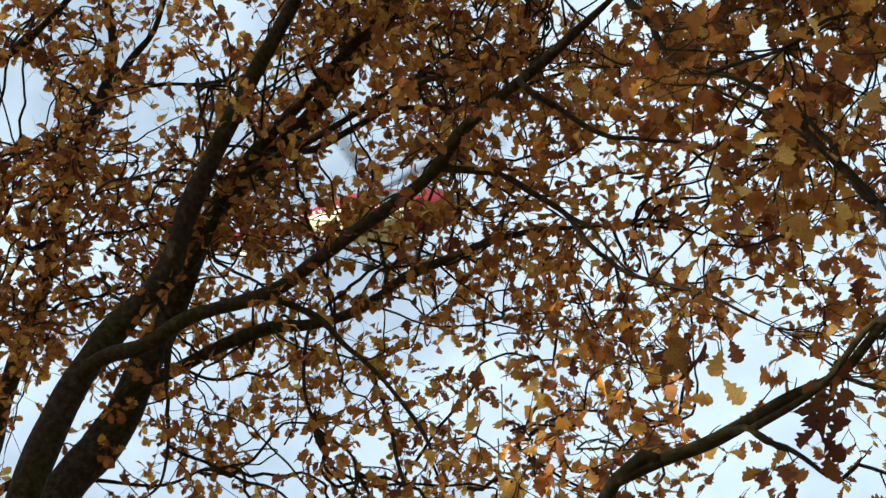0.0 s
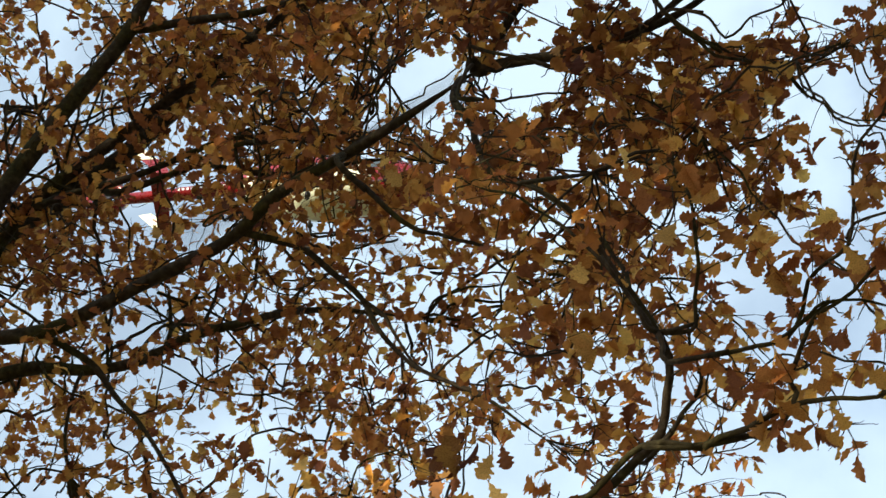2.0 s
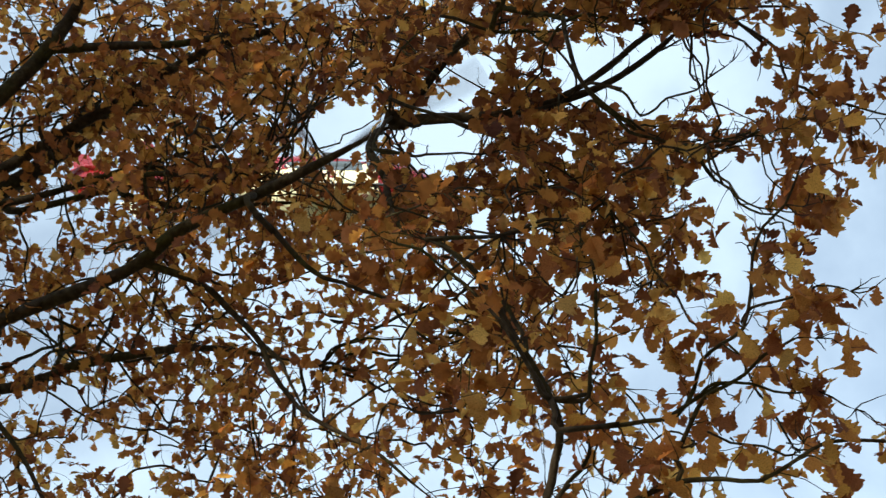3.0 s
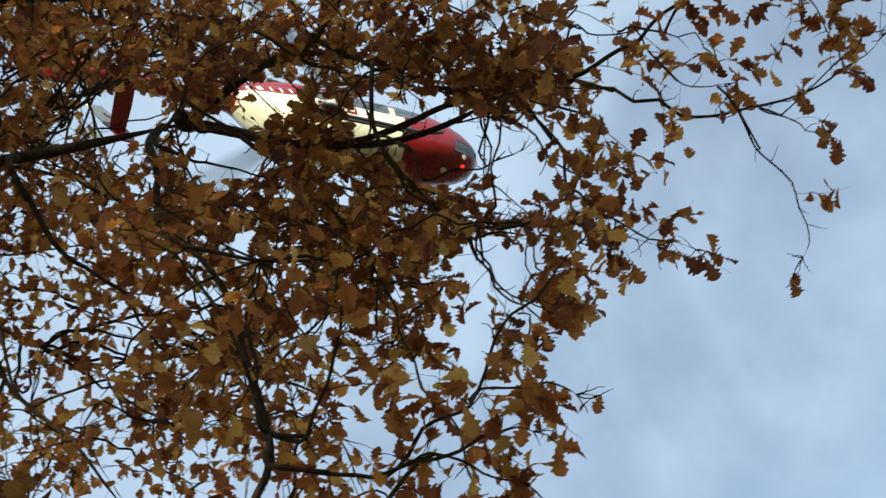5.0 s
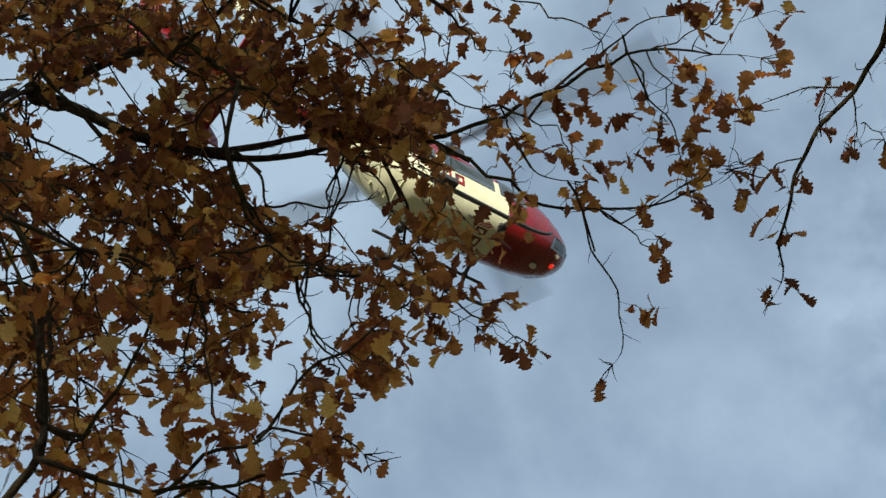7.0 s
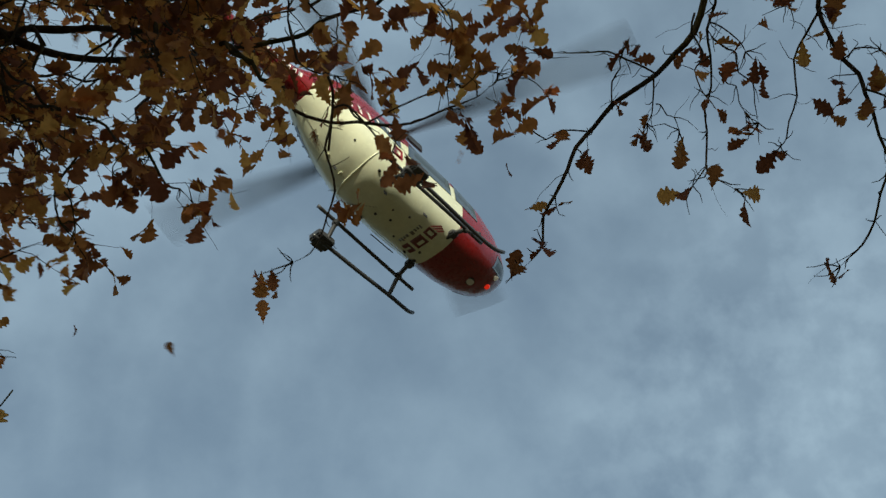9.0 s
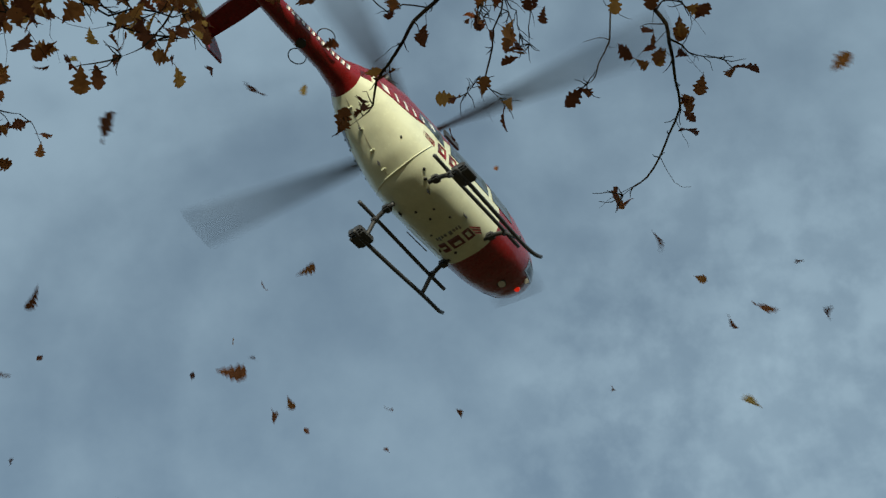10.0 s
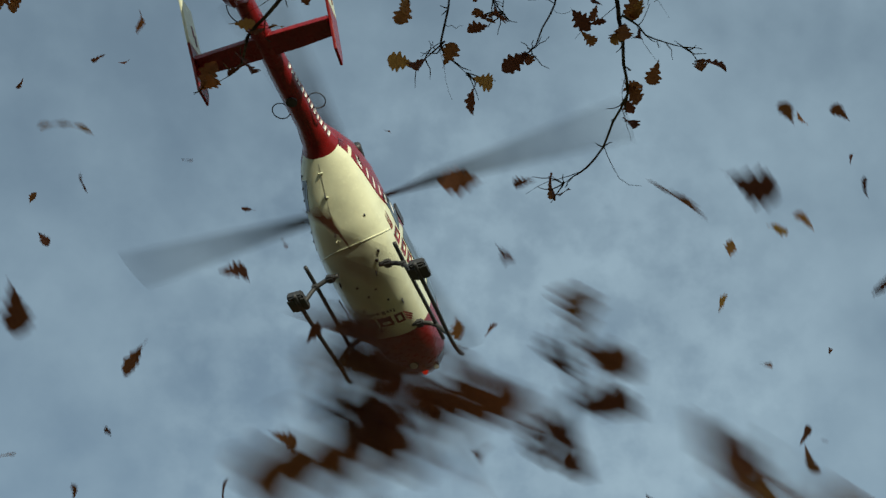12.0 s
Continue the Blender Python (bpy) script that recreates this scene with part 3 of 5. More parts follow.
limb("near", 0.008, 0.003, 1.20, 0.10, (-2.26, 2.32, 5.72), (-2.11, 2.44, 5.66), (-1.99, 2.53, 5.59), (-1.80, 2.57, 5.58), (-1.61, 2.62, 5.55), (-1.49, 2.73, 5.46), (-1.31, 2.83, 5.38), (-1.20, 2.88, 5.30))
limb("near", 0.005, 0.003, 1.20, 0.10, (-1.51, 2.77, 5.53), (-1.58, 2.83, 5.39), (-1.56, 2.91, 5.27), (-1.47, 2.98, 5.18), (-1.39, 3.02, 5.11))
limb("crown", 0.015, 0.009, 0.90, 0.20, (-5.65, 0.01, 7.87), (-5.84, -0.01, 7.55), (-6.03, 0.01, 7.20), (-6.12, -0.05, 6.96), (-6.12, -0.18, 6.80))
limb("crown", 0.021, 0.008, 0.90, 0.20, (-7.10, -1.32, 7.67), (-6.92, -0.89, 7.80), (-6.91, -0.44, 7.71), (-6.87, -0.02, 7.62), (-6.70, 0.31, 7.65))
limb("crown", 0.011, 0.007, 0.90, 0.10, (-5.63, 0.82, 7.27), (-5.70, 0.88, 7.00), (-5.68, 1.06, 6.80), (-5.74, 1.10, 6.51))
limb("near", 0.011, 0.006, 0.70, 0.30, (-2.92, 1.88, 4.35), (-2.90, 1.95, 4.23), (-2.85, 2.08, 4.11), (-2.77, 2.17, 4.03), (-2.68, 2.26, 3.97))
limb("near", 0.008, 0.004, 0.80, 0.20, (-2.77, 2.21, 4.43), (-2.73, 2.26, 4.34), (-2.70, 2.33, 4.23))
limb("near", 0.009, 0.004, 0.90, 0.20, (-2.73, 2.42, 4.61), (-2.58, 2.52, 4.70), (-2.46, 2.56, 4.80), (-2.36, 2.51, 4.96), (-2.29, 2.42, 5.10))
limb("outer", 0.011, 0.005, 1.30, 0.10, (-1.80, 2.39, 6.97), (-1.71, 2.52, 6.82), (-1.60, 2.64, 6.68), (-1.47, 2.79, 6.51), (-1.37, 2.85, 6.40))
limb("outer", 0.007, 0.004, 1.30, 0.10, (-1.91, 2.38, 6.93), (-1.82, 2.50, 6.85), (-1.80, 2.62, 6.74), (-1.83, 2.72, 6.61), (-1.94, 2.72, 6.52))
limb("outer", 0.008, 0.004, 1.20, 0.10, (-1.88, 2.86, 6.70), (-1.81, 2.94, 6.58), (-1.83, 3.01, 6.43), (-1.70, 3.04, 6.37), (-1.51, 3.11, 6.28), (-1.38, 3.12, 6.22))
limb("outer", 0.005, 0.003, 0.70, 0.20, (-1.42, 2.95, 6.56), (-1.44, 3.02, 6.43), (-1.55, 3.05, 6.29), (-1.62, 3.10, 6.15))
limb("outer", 0.006, 0.004, 0.90, 0.20, (-1.45, 2.95, 6.55), (-1.33, 3.07, 6.35), (-1.28, 3.17, 6.13), (-1.22, 3.23, 5.94))
limb("outer", 0.008, 0.004, 1.40, 0.10, (-2.48, 2.25, 6.87), (-2.49, 2.14, 6.91), (-2.32, 2.07, 7.01), (-2.11, 2.12, 7.08), (-1.91, 2.20, 7.12))
limb("outer", 0.009, 0.004, 1.50, 0.10, (-1.45, 2.34, 6.98), (-1.32, 2.50, 6.86), (-1.15, 2.60, 6.76), (-1.03, 2.76, 6.62), (-0.92, 2.85, 6.50))
limb("outer", 0.008, 0.004, 1.30, 0.10, (-1.33, 2.53, 6.93), (-1.14, 2.42, 6.94), (-0.92, 2.44, 6.89), (-0.76, 2.54, 6.78), (-0.64, 2.69, 6.63))
limb("outer", 0.008, 0.004, 1.30, 0.10, (-2.30, 2.28, 6.70), (-2.24, 2.46, 6.55), (-2.19, 2.60, 6.41), (-2.26, 2.67, 6.25), (-2.33, 2.70, 6.10))
limb("outer", 0.008, 0.004, 1.20, 0.10, (-2.52, 2.01, 6.59), (-2.43, 2.14, 6.49), (-2.34, 2.25, 6.40), (-2.22, 2.35, 6.31), (-2.08, 2.48, 6.22))
limb("outer", 0.005, 0.002, 0.49, 0.10, (-0.85, 2.55, 6.79), (-0.84, 2.65, 6.66), (-0.80, 2.71, 6.56), (-0.88, 2.82, 6.41))
limb("outer", 0.005, 0.002, 0.28, 0.20, (-0.57, 2.63, 6.56), (-0.44, 2.72, 6.46), (-0.31, 2.79, 6.36), (-0.23, 2.85, 6.25), (-0.16, 2.89, 6.16), (-0.14, 2.91, 6.08))
limb("outer", 0.005, 0.002, 0.63, 0.20, (-0.71, 2.58, 6.57), (-0.64, 2.69, 6.46), (-0.61, 2.75, 6.38), (-0.61, 2.78, 6.30), (-0.49, 2.83, 6.22))
limb("outer", 0.006, 0.002, 0.49, 0.50, (-0.34, 3.07, 6.20), (-0.20, 3.03, 6.18), (-0.06, 2.99, 6.15), (0.07, 2.97, 6.10), (0.21, 2.98, 6.03))
limb("outer", 0.005, 0.002, 0.49, 0.10, (-0.87, 2.87, 6.38), (-0.82, 2.92, 6.30), (-0.77, 2.95, 6.23), (-0.64, 3.00, 6.16), (-0.54, 2.91, 6.17))
limb("outer", 0.004, 0.002, 0.42, 0.50, (-0.67, 3.12, 6.13), (-0.66, 3.24, 6.00), (-0.58, 3.31, 5.92), (-0.52, 3.32, 5.88))
limb("outer", 0.004, 0.002, 0.63, 0.40, (-0.01, 3.08, 6.09), (0.01, 3.15, 5.99), (-0.00, 3.19, 5.92), (-0.08, 3.22, 5.86))
limb("outer", 0.004, 0.002, 0.35, 0.40, (0.02, 3.08, 6.09), (0.11, 3.08, 6.04), (0.20, 3.06, 6.01), (0.26, 3.04, 5.98))
limb("outer", 0.004, 0.002, 0.35, 0.50, (-0.48, 3.41, 5.75), (-0.43, 3.47, 5.68), (-0.38, 3.54, 5.60), (-0.35, 3.56, 5.56))
limb("outer", 0.003, 0.002, 0.70, 0.20, (-0.16, 3.44, 5.67), (-0.06, 3.45, 5.68), (0.01, 3.45, 5.67), (0.10, 3.47, 5.66))
limb("outer", 0.005, 0.002, 0.98, 0.10, (-0.65, 3.02, 6.20), (-0.57, 3.10, 6.12), (-0.48, 3.16, 6.05), (-0.48, 3.22, 5.96))
limb("outer", 0.006, 0.002, 0.50, 0.30, (-1.43, 3.00, 6.53), (-1.51, 3.09, 6.35), (-1.58, 3.11, 6.22), (-1.54, 3.22, 6.07), (-1.52, 3.28, 5.93))
limb("outer", 0.006, 0.002, 0.50, 0.30, (-1.78, 2.88, 6.11), (-1.73, 3.09, 5.92), (-1.60, 3.16, 5.86), (-1.46, 3.25, 5.78), (-1.35, 3.34, 5.67))
OAK_ROOTS = [((-7.05, -1.15, 3.9), 0, 0.155), ((-7.0, -1.05, 4.4), 8, 0.165), ((-7.05, -1.1, 4.9), 14, 0.12), ((-6.95, -1.0, 4.6), 19, 0.10)]


BACK_BOUGHS = []


def inner_bough(group, start, end, branches, reach):
    """A line through the crown from which smaller branches spread."""
    BACK_BOUGHS.append((group, start, end, branches, reach))


inner_bough("crown", (-6.0, -0.6, 8.8), (-4.2, 1.6, 10.2), 26, 1.4)
inner_bough("crown", (-6.6, -1.4, 9.0), (-4.6, -0.8, 11.0), 28, 1.4)
inner_bough("crown", (-6.2, 0.2, 8.0), (-4.4, 2.6, 8.4), 20, 1.4)
inner_bough("crown", (-6.6, 0.3, 7.2), (-5.4, 2.6, 6.8), 16, 1.4)
inner_bough("crown", (-4.4, 1.8, 9.2), (-3.2, 3.0, 8.8), 18, 1.2)
inner_bough("crown", (-4.6, 2.6, 7.2), (-3.3, 3.4, 7.3), 10, 1.2)
inner_bough("crown", (-7.6, -2.2, 8.4), (-6.0, -1.4, 10.4), 16, 1.4)
inner_bough("crown", (-6.4, -0.2, 9.6), (-5.0, 1.2, 11.2), 16, 1.4)
inner_bough("near", (-2.75, 1.67, 6.23), (-1.77, 2.83, 5.64), 4, 0.6)
inner_bough("near", (-3.1, 1.98, 5.6), (-1.92, 2.88, 4.97), 4, 0.6)
inner_bough("near", (-2.6, 2.49, 4.82), (-1.87, 2.83, 4.45), 2, 0.5)
inner_bough("outer", (-2.49, 2.22, 6.15), (-1.43, 2.92, 5.71), 4, 0.6)
inner_bough("outer", (-1.98, 2.46, 6.75), (-0.89, 3.01, 6.29), 4, 0.6)
inner_bough("outer", (-2.43, 2.06, 6.97), (-1.49, 2.65, 6.82), 4, 0.6)
inner_bough("outer", (-2.43, 2.33, 7.56), (-2.05, 3.09, 6.62), 3, 0.8)
inner_bough("outer", (-2.76, 2.48, 6.86), (-2.24, 3.16, 5.97), 3, 0.7)
inner_bough("near", (-4.1, 1.24, 5.56), (-3.66, 1.86, 4.84), 7, 0.6)
inner_bough("crown", (-6.6, -1.37, 9.04), (-6.51, -0.47, 8.69), 8, 1)
inner_bough("crown", (-3.62, 1.4, 8.19), (-2.95, 2.3, 8.27), 9, 0.9)
inner_bough("crown", (-3.79, 1.57, 7.81), (-3.2, 2.42, 7.87), 6, 0.8)
inner_bough("crown", (-3.19, 2.41, 7.39), (-2.36, 2.85, 7.59), 6, 0.7)
inner_bough("crown", (-5.33, 1.64, 7.66), (-5.31, 2.38, 7.42), 6, 0.9)
inner_bough("crown", (-3.96, 3.06, 6.82), (-4.17, 3.49, 6.37), 4, 0.8)
inner_bough("crown", (-3.15, 2.03, 8.26), (-2.87, 2.75, 8.13), 6, 0.9)
inner_bough("crown", (-5.69, 0.08, 8.63), (-5.49, 1.17, 8.69), 7, 0.9)
inner_bough("crown", (-5.32, -1.14, 10.04), (-5.54, -0.78, 9.94), 6, 1)
inner_bough("crown", (-4.71, 2.22, 6.91), (-4.78, 2.52, 6.7), 3, 0.7)
inner_bough("outer", (-2.85, 2.38, 7.11), (-2.31, 3.05, 7.03), 5, 0.6)
inner_bough("crown", (-4.14, 1.45, 7.36), (-4.27, 1.73, 7.18), 4, 0.5)
inner_bough("crown", (-4.97, 0.31, 8.17), (-5.15, 0.60, 8.00), 4, 0.5)
inner_bough("crown", (-4.09, 0.44, 9.66), (-4.12, 1.59, 9.49), 5, 0.8)
inner_bough("crown", (-3.37, 1.61, 9.17), (-3.09, 2.76, 8.96), 5, 0.7)
inner_bough("outer", (-1.69, 2.67, 6.98), (-1.08, 3.25, 6.82), 4, 0.5)
inner_bough("crown", (-6.02, 1.61, 8.95), (-6.26, 2.71, 8.40), 5, 0.8)
inner_bough("crown", (-6.08, -1.34, 10.72), (-6.49, -0.32, 10.53), 7, 0.9)
inner_bough("crown", (-6.87, 0.01, 8.36), (-7.17, 1.39, 7.87), 9, 0.8)
inner_bough("crown", (-7.59, -0.45, 9.60), (-7.33, 0.15, 9.85), 4, 0.7)
inner_bough("crown", (-3.71, 2.54, 9.45), (-3.76, 3.20, 9.18), 4, 0.7)
inner_bough("crown", (-4.57, 0.25, 10.54), (-4.14, 1.56, 10.62), 7, 0.9)
inner_bough("crown", (-3.94, 1.44, 10.17), (-3.42, 2.93, 10.02), 7, 0.8)
inner_bough("crown", (-5.06, 0.38, 10.27), (-4.23, 2.74, 10.29), 9, 0.8)
inner_bough("crown", (-5.78, 1.83, 8.30), (-5.67, 2.90, 8.01), 4, 0.8)
inner_bough("crown", (-3.23, 2.34, 8.00), (-2.56, 2.95, 8.05), 5, 0.6)
inner_bough("outer", (-2.57, 2.24, 7.30), (-1.82, 2.78, 7.35), 5, 0.5)
inner_bough("outer", (-1.78, 2.69, 6.71), (-1.19, 2.85, 6.80), 4, 0.5)
inner_bough("outer", (-1.90, 2.94, 6.02), (-1.48, 3.30, 5.93), 4, 0.4)
inner_bough("outer", (-2.41, 2.67, 6.94), (-1.67, 2.92, 7.10), 4, 0.5)
inner_bough("outer", (-1.92, 3.03, 6.46), (-1.46, 3.06, 6.60), 3, 0.4)
inner_bough("crown", (-5.25, -1.22, 10.07), (-5.68, -0.78, 9.84), 6, 0.7)
inner_bough("crown", (-5.06, 2.98, 7.09), (-5.20, 3.34, 6.73), 3, 0.5)
inner_bough("near", (-2.78, 2.34, 5.91), (-2.12, 2.78, 6.02), 3, 0.5)
inner_bough("near", (-2.79, 2.28, 5.40), (-2.30, 2.62, 5.51), 2, 0.45)
inner_bough("outer", (-1.99, 2.85, 6.04), (-1.65, 3.19, 5.94), 2, 0.45)
inner_bough("outer", (-1.75, 2.99, 5.53), (-1.58, 3.19, 5.44), 2, 0.4)
inner_bough("near", (-2.30, 2.84, 5.63), (-1.62, 2.92, 5.89), 3, 0.45)
inner_bough("near", (-2.20, 2.56, 5.87), (-1.87, 2.98, 5.75), 2, 0.45)
inner_bough("outer", (-2.58, 2.17, 7.78), (-2.02, 3.01, 7.64), 5, 0.5)
inner_bough("outer", (-1.81, 2.91, 7.29), (-1.58, 3.57, 6.97), 4, 0.5)
inner_bough("outer", (-2.96, 2.23, 7.11), (-2.36, 3.00, 7.03), 5, 0.5)
inner_bough("outer", (-2.39, 2.51, 7.03), (-1.52, 2.91, 7.14), 4, 0.5)
inner_bough("outer", (-2.49, 2.81, 6.58), (-2.05, 2.96, 6.70), 3, 0.4)
inner_bough("crown", (-3.43, 2.21, 7.34), (-3.25, 2.63, 7.26), 3, 0.5)
inner_bough("crown", (-2.52, 2.65, 8.20), (-2.58, 3.13, 7.96), 4, 0.5)
inner_bough("outer", (-1.87, 3.26, 7.32), (-1.96, 3.60, 7.07), 3, 0.5)
inner_bough("outer", (-1.91, 3.47, 6.42), (-1.96, 3.72, 6.21), 3, 0.4)
inner_bough("outer", (-1.60, 3.54, 6.98), (-1.62, 3.83, 6.77), 2, 0.4)
inner_bough("crown", (-3.80, 1.45, 8.77), (-3.13, 2.45, 8.82), 5, 0.6)
inner_bough("crown", (-4.23, 1.68, 8.47), (-3.69, 2.68, 8.47), 4, 0.6)
inner_bough("outer", (-2.35, 2.67, 6.97), (-2.23, 3.05, 6.81), 3, 0.4)
inner_bough("crown", (-2.91, 2.32, 7.81), (-2.38, 3.20, 7.64), 5, 0.5)
inner_bough("crown", (-3.23, 2.70, 7.49), (-2.51, 2.64, 7.86), 3, 0.5)
inner_bough("crown", (-2.63, 2.79, 7.51), (-2.39, 3.51, 7.21), 4, 0.5)
inner_bough("crown", (-4.06, 0.29, 9.68), (-4.03, 1.45, 9.57), 4, 0.6)
inner_bough("crown", (-3.99, 3.21, 5.82), (-3.81, 3.46, 5.45), 3, 0.5)
inner_bough("crown", (-3.66, 3.55, 5.84), (-3.50, 3.81, 5.41), 3, 0.5)
SWAYING = {}


def crooked(bends, amount, rng):
    """The line of a thin branch, with the small kinks at its buds."""
    line = glide(bends, 0.09)
    if len(line) < 4:
        return line
    kink = rng.normal(0, amount, (len(line), 3))
    kink[0] = kink[-1] = 0
    return line + kink


def stem_from(start, way, lines, rng, furthest):
    """The bends by which a branch leaves the nearest bough, if it hangs free."""
    near = np.concatenate(lines)
    off = start - near
    away = np.linalg.norm(off, axis=1)
    cost = away * (1.5 - (off @ way) / (away * np.linalg.norm(way) + 1e-6))
    k = int(np.argmin(cost))
    if away.min() < 0.04 or away[k] > furthest:
        return []
    p = near[k]
    return [p, p * 0.6 + start * 0.4 + rng.normal(0, 0.06, 3) * away[k] + np.array([0, 0, -0.05 * away[k]])]


LEAF_SPOTS = []
# leaves with sunlight in their colour, placed to fit the camera's view
SUNLIT_LEAVES = [(-2.86, 1.77, 6.49), (-2.88, 1.75, 6.43), (-2.72, 1.89, 6.53), (-2.73, 1.93, 6.51), (-2.83, 2.05, 6.28), (-2.65, 2.20, 5.14), (-2.64, 2.23, 5.13), (-3.81, 1.29, 4.95), (-3.85, 1.39, 5.02), (-3.93, 1.41, 5.38), (-4.01, 1.29, 5.50), (-2.91, 2.24, 5.87), (-2.78, 2.33, 5.91), (-3.26, 2.13, 5.09), (-3.34, 2.13, 5.01), (-1.86, 2.47, 6.08), (-1.68, 2.70, 4.40), (-2.02, 2.33, 5.06)]


def build_oak():
    oak = new("oak_tree")
    oak.location = (-7.1, -1.2, 0)
    tagged(oak, "old oak with brown autumn leaves and dark mossy limbs", "tree")
    o = np.array(oak.location)
    tube("trunk", [(0, 0, -0.1), (0.03, 0.02, 0.4), (0.0, 0.03, 2.0), (0.06, 0.06, 3.6), (0.1, 0.1, 5.0)], 0.36, 0.22, BARK, oak, 18, 0.12, rough=0.25)
    tube("root_flare", [(0, 0, -0.15), (0, 0, 0.15), (0.01, 0.01, 0.7)], 0.52, 0.33, BARK, oak, 18, 0.08, rough=0.3)
    rng = np.random.default_rng(5)
    roots = {k: (p, r) for p, k, r in OAK_ROOTS}
    groups = {g: Foliage(np.random.default_rng(11 + k)) for k, g in enumerate(("crown", "outer", "near"))}
    holders = {"crown": (oak, o)}
    # the low bough that carries the near branches
    near = next(b for b in OAK_LIMBS if b[0] == "near")[1]
    for g, bends, r0, r1 in (("outer", [(-2.65, 2.32, 7.23), (-2.35, 2.62, 7.0), next(b for b in OAK_LIMBS if b[0] == "outer")[1][0], next(b for b in OAK_LIMBS if b[0] == "outer")[1][1]], 0.028, 0.013),
                             ("near", [(-4.6, 0.7, 3.75), (-4.1, 1.05, 3.95), near[0], near[1]], 0.036, 0.024)):
        pivot = np.array(bends[0])
        ob = tube("swaying_bough", [np.array(b) - pivot for b in bends], r0, r1, BARK, oak, 10, 0.06, rough=0.1)
        ob.location = pivot - o
        holders[g] = (ob, pivot)
        SWAYING[g] = (ob, pivot - o)
    tube("limb", [(0.05, 0.05, 2.9), np.array((-5.9, -0.3, 3.35)) - o, np.array((-5.2, 0.25, 3.55)) - o, np.array((-4.6, 0.7, 3.75)) - o, np.array((-4.5, 0.78, 3.78)) - o], 0.12, 0.04, BARK, oak, 12, 0.08, rough=0.2)
    lines = {"crown": [], "outer": [glide([(-2.65, 2.32, 7.23), (-2.35, 2.62, 7.0)], 0.1)], "near": [glide([(-4.6, 0.7, 3.75), (-4.1, 1.05, 3.95)], 0.1)]}
    for g, bends, r0, r1, density, start in OAK_LIMBS:
        lines[g].append(glide(bends, 0.1)[:-1])
    for k, (g, bends, r0, r1, density, start) in enumerate(OAK_LIMBS):
        rng = np.random.default_rng(500 + k)
        groups[g].rng = np.random.default_rng(1500 + k)
        thin = r0 < 0.02
        line = crooked(bends, 0.008 if g == "crown" else 0.011, rng) if thin else glide(bends, 0.06)
        others = [q for q in lines[g] if np.linalg.norm(q[0] - np.array(bends[0])) > 1e-6]
        stem = [] if k in roots or not others else stem_from(np.array(bends[0]), np.array(bends[1]) - np.array(bends[0]), others, rng, 0.8)
        if stem:
            tube("branch", [np.array(b) - holders[g][1] for b in stem + [bends[0], bends[1]]], r0 * 1.15, r0 * 0.9, BARK, holders[g][0], 7, 0.05, rough=0.2)
        holder, origin = holders[g]
        if k in roots:
            p, r = roots[k]
            tube("limb_base", [np.array(p) - o, (np.array(p) * 0.45 + np.array(bends[0]) * 0.55) - o + np.array([-0.1, -0.05, 0.05]), np.array(bends[0]) - o,
                               np.array(bends[1]) - o], r, r0 * 0.9, BARK, oak, 12, 0.1, rough=0.2)
        tube("branch" if thin else "limb", [np.array(b) - origin for b in (line if thin else bends)], r0, r1, BARK, holder, 7 if thin else 12, 0.05, rough=0.22, taper=True)
        groups[g].along(line, r1, density * {"crown": 1.0, "near": 0.95, "outer": 1.15}[g], start, {"crown": 0.086, "near": 0.089, "outer": 0.087}[g],
                        {"crown": 1.0, "near": 0.66, "outer": 0.74}[g], {"crown": (5, 9), "near": (5, 10), "outer": (3, 8)}[g], 0.0 if g == "crown" else 1.0)
    # inner boughs of the crown
    for g, b0, b1, n, reach in BACK_BOUGHS:
        b0, b1 = np.array(b0), np.array(b1)
        holder, origin = holders[g]
        seed = int(abs(b0 @ (7, 13, 29)) * 100)
        rng, groups[g].rng = np.random.default_rng(seed), np.random.default_rng(seed + 1)
        for k in range(n):
            for attempt in range(6):            # it keeps out of the lanes cut for the camera
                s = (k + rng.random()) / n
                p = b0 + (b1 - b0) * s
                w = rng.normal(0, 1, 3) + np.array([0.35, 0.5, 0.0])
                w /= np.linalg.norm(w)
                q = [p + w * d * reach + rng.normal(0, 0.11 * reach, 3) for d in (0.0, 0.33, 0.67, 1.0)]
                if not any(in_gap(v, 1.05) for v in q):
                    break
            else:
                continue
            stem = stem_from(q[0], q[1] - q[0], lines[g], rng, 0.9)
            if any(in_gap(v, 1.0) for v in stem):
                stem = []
            tube("branch", [v - origin for v in crooked(stem + q, 0.012, rng)], 0.009 * reach, 0.004, BARK, holder, 6, 0.09, rough=0.1, taper=True)
            groups[g].along(glide(q, 0.1), 0.005, 0.8 if g == "crown" else 1.1, 0.1, 0.086, 1.0 if g == "crown" else 0.7, (4, 7), 0.0 if g == "crown" else 0.6)
    eye = np.array(EYE)
    every = sorted(((np.linalg.norm(v[0] - eye), g, i) for g in groups for i, v in enumerate(groups[g].leaves)))
    single = {(g, i) for _, g, i in every[:300]}
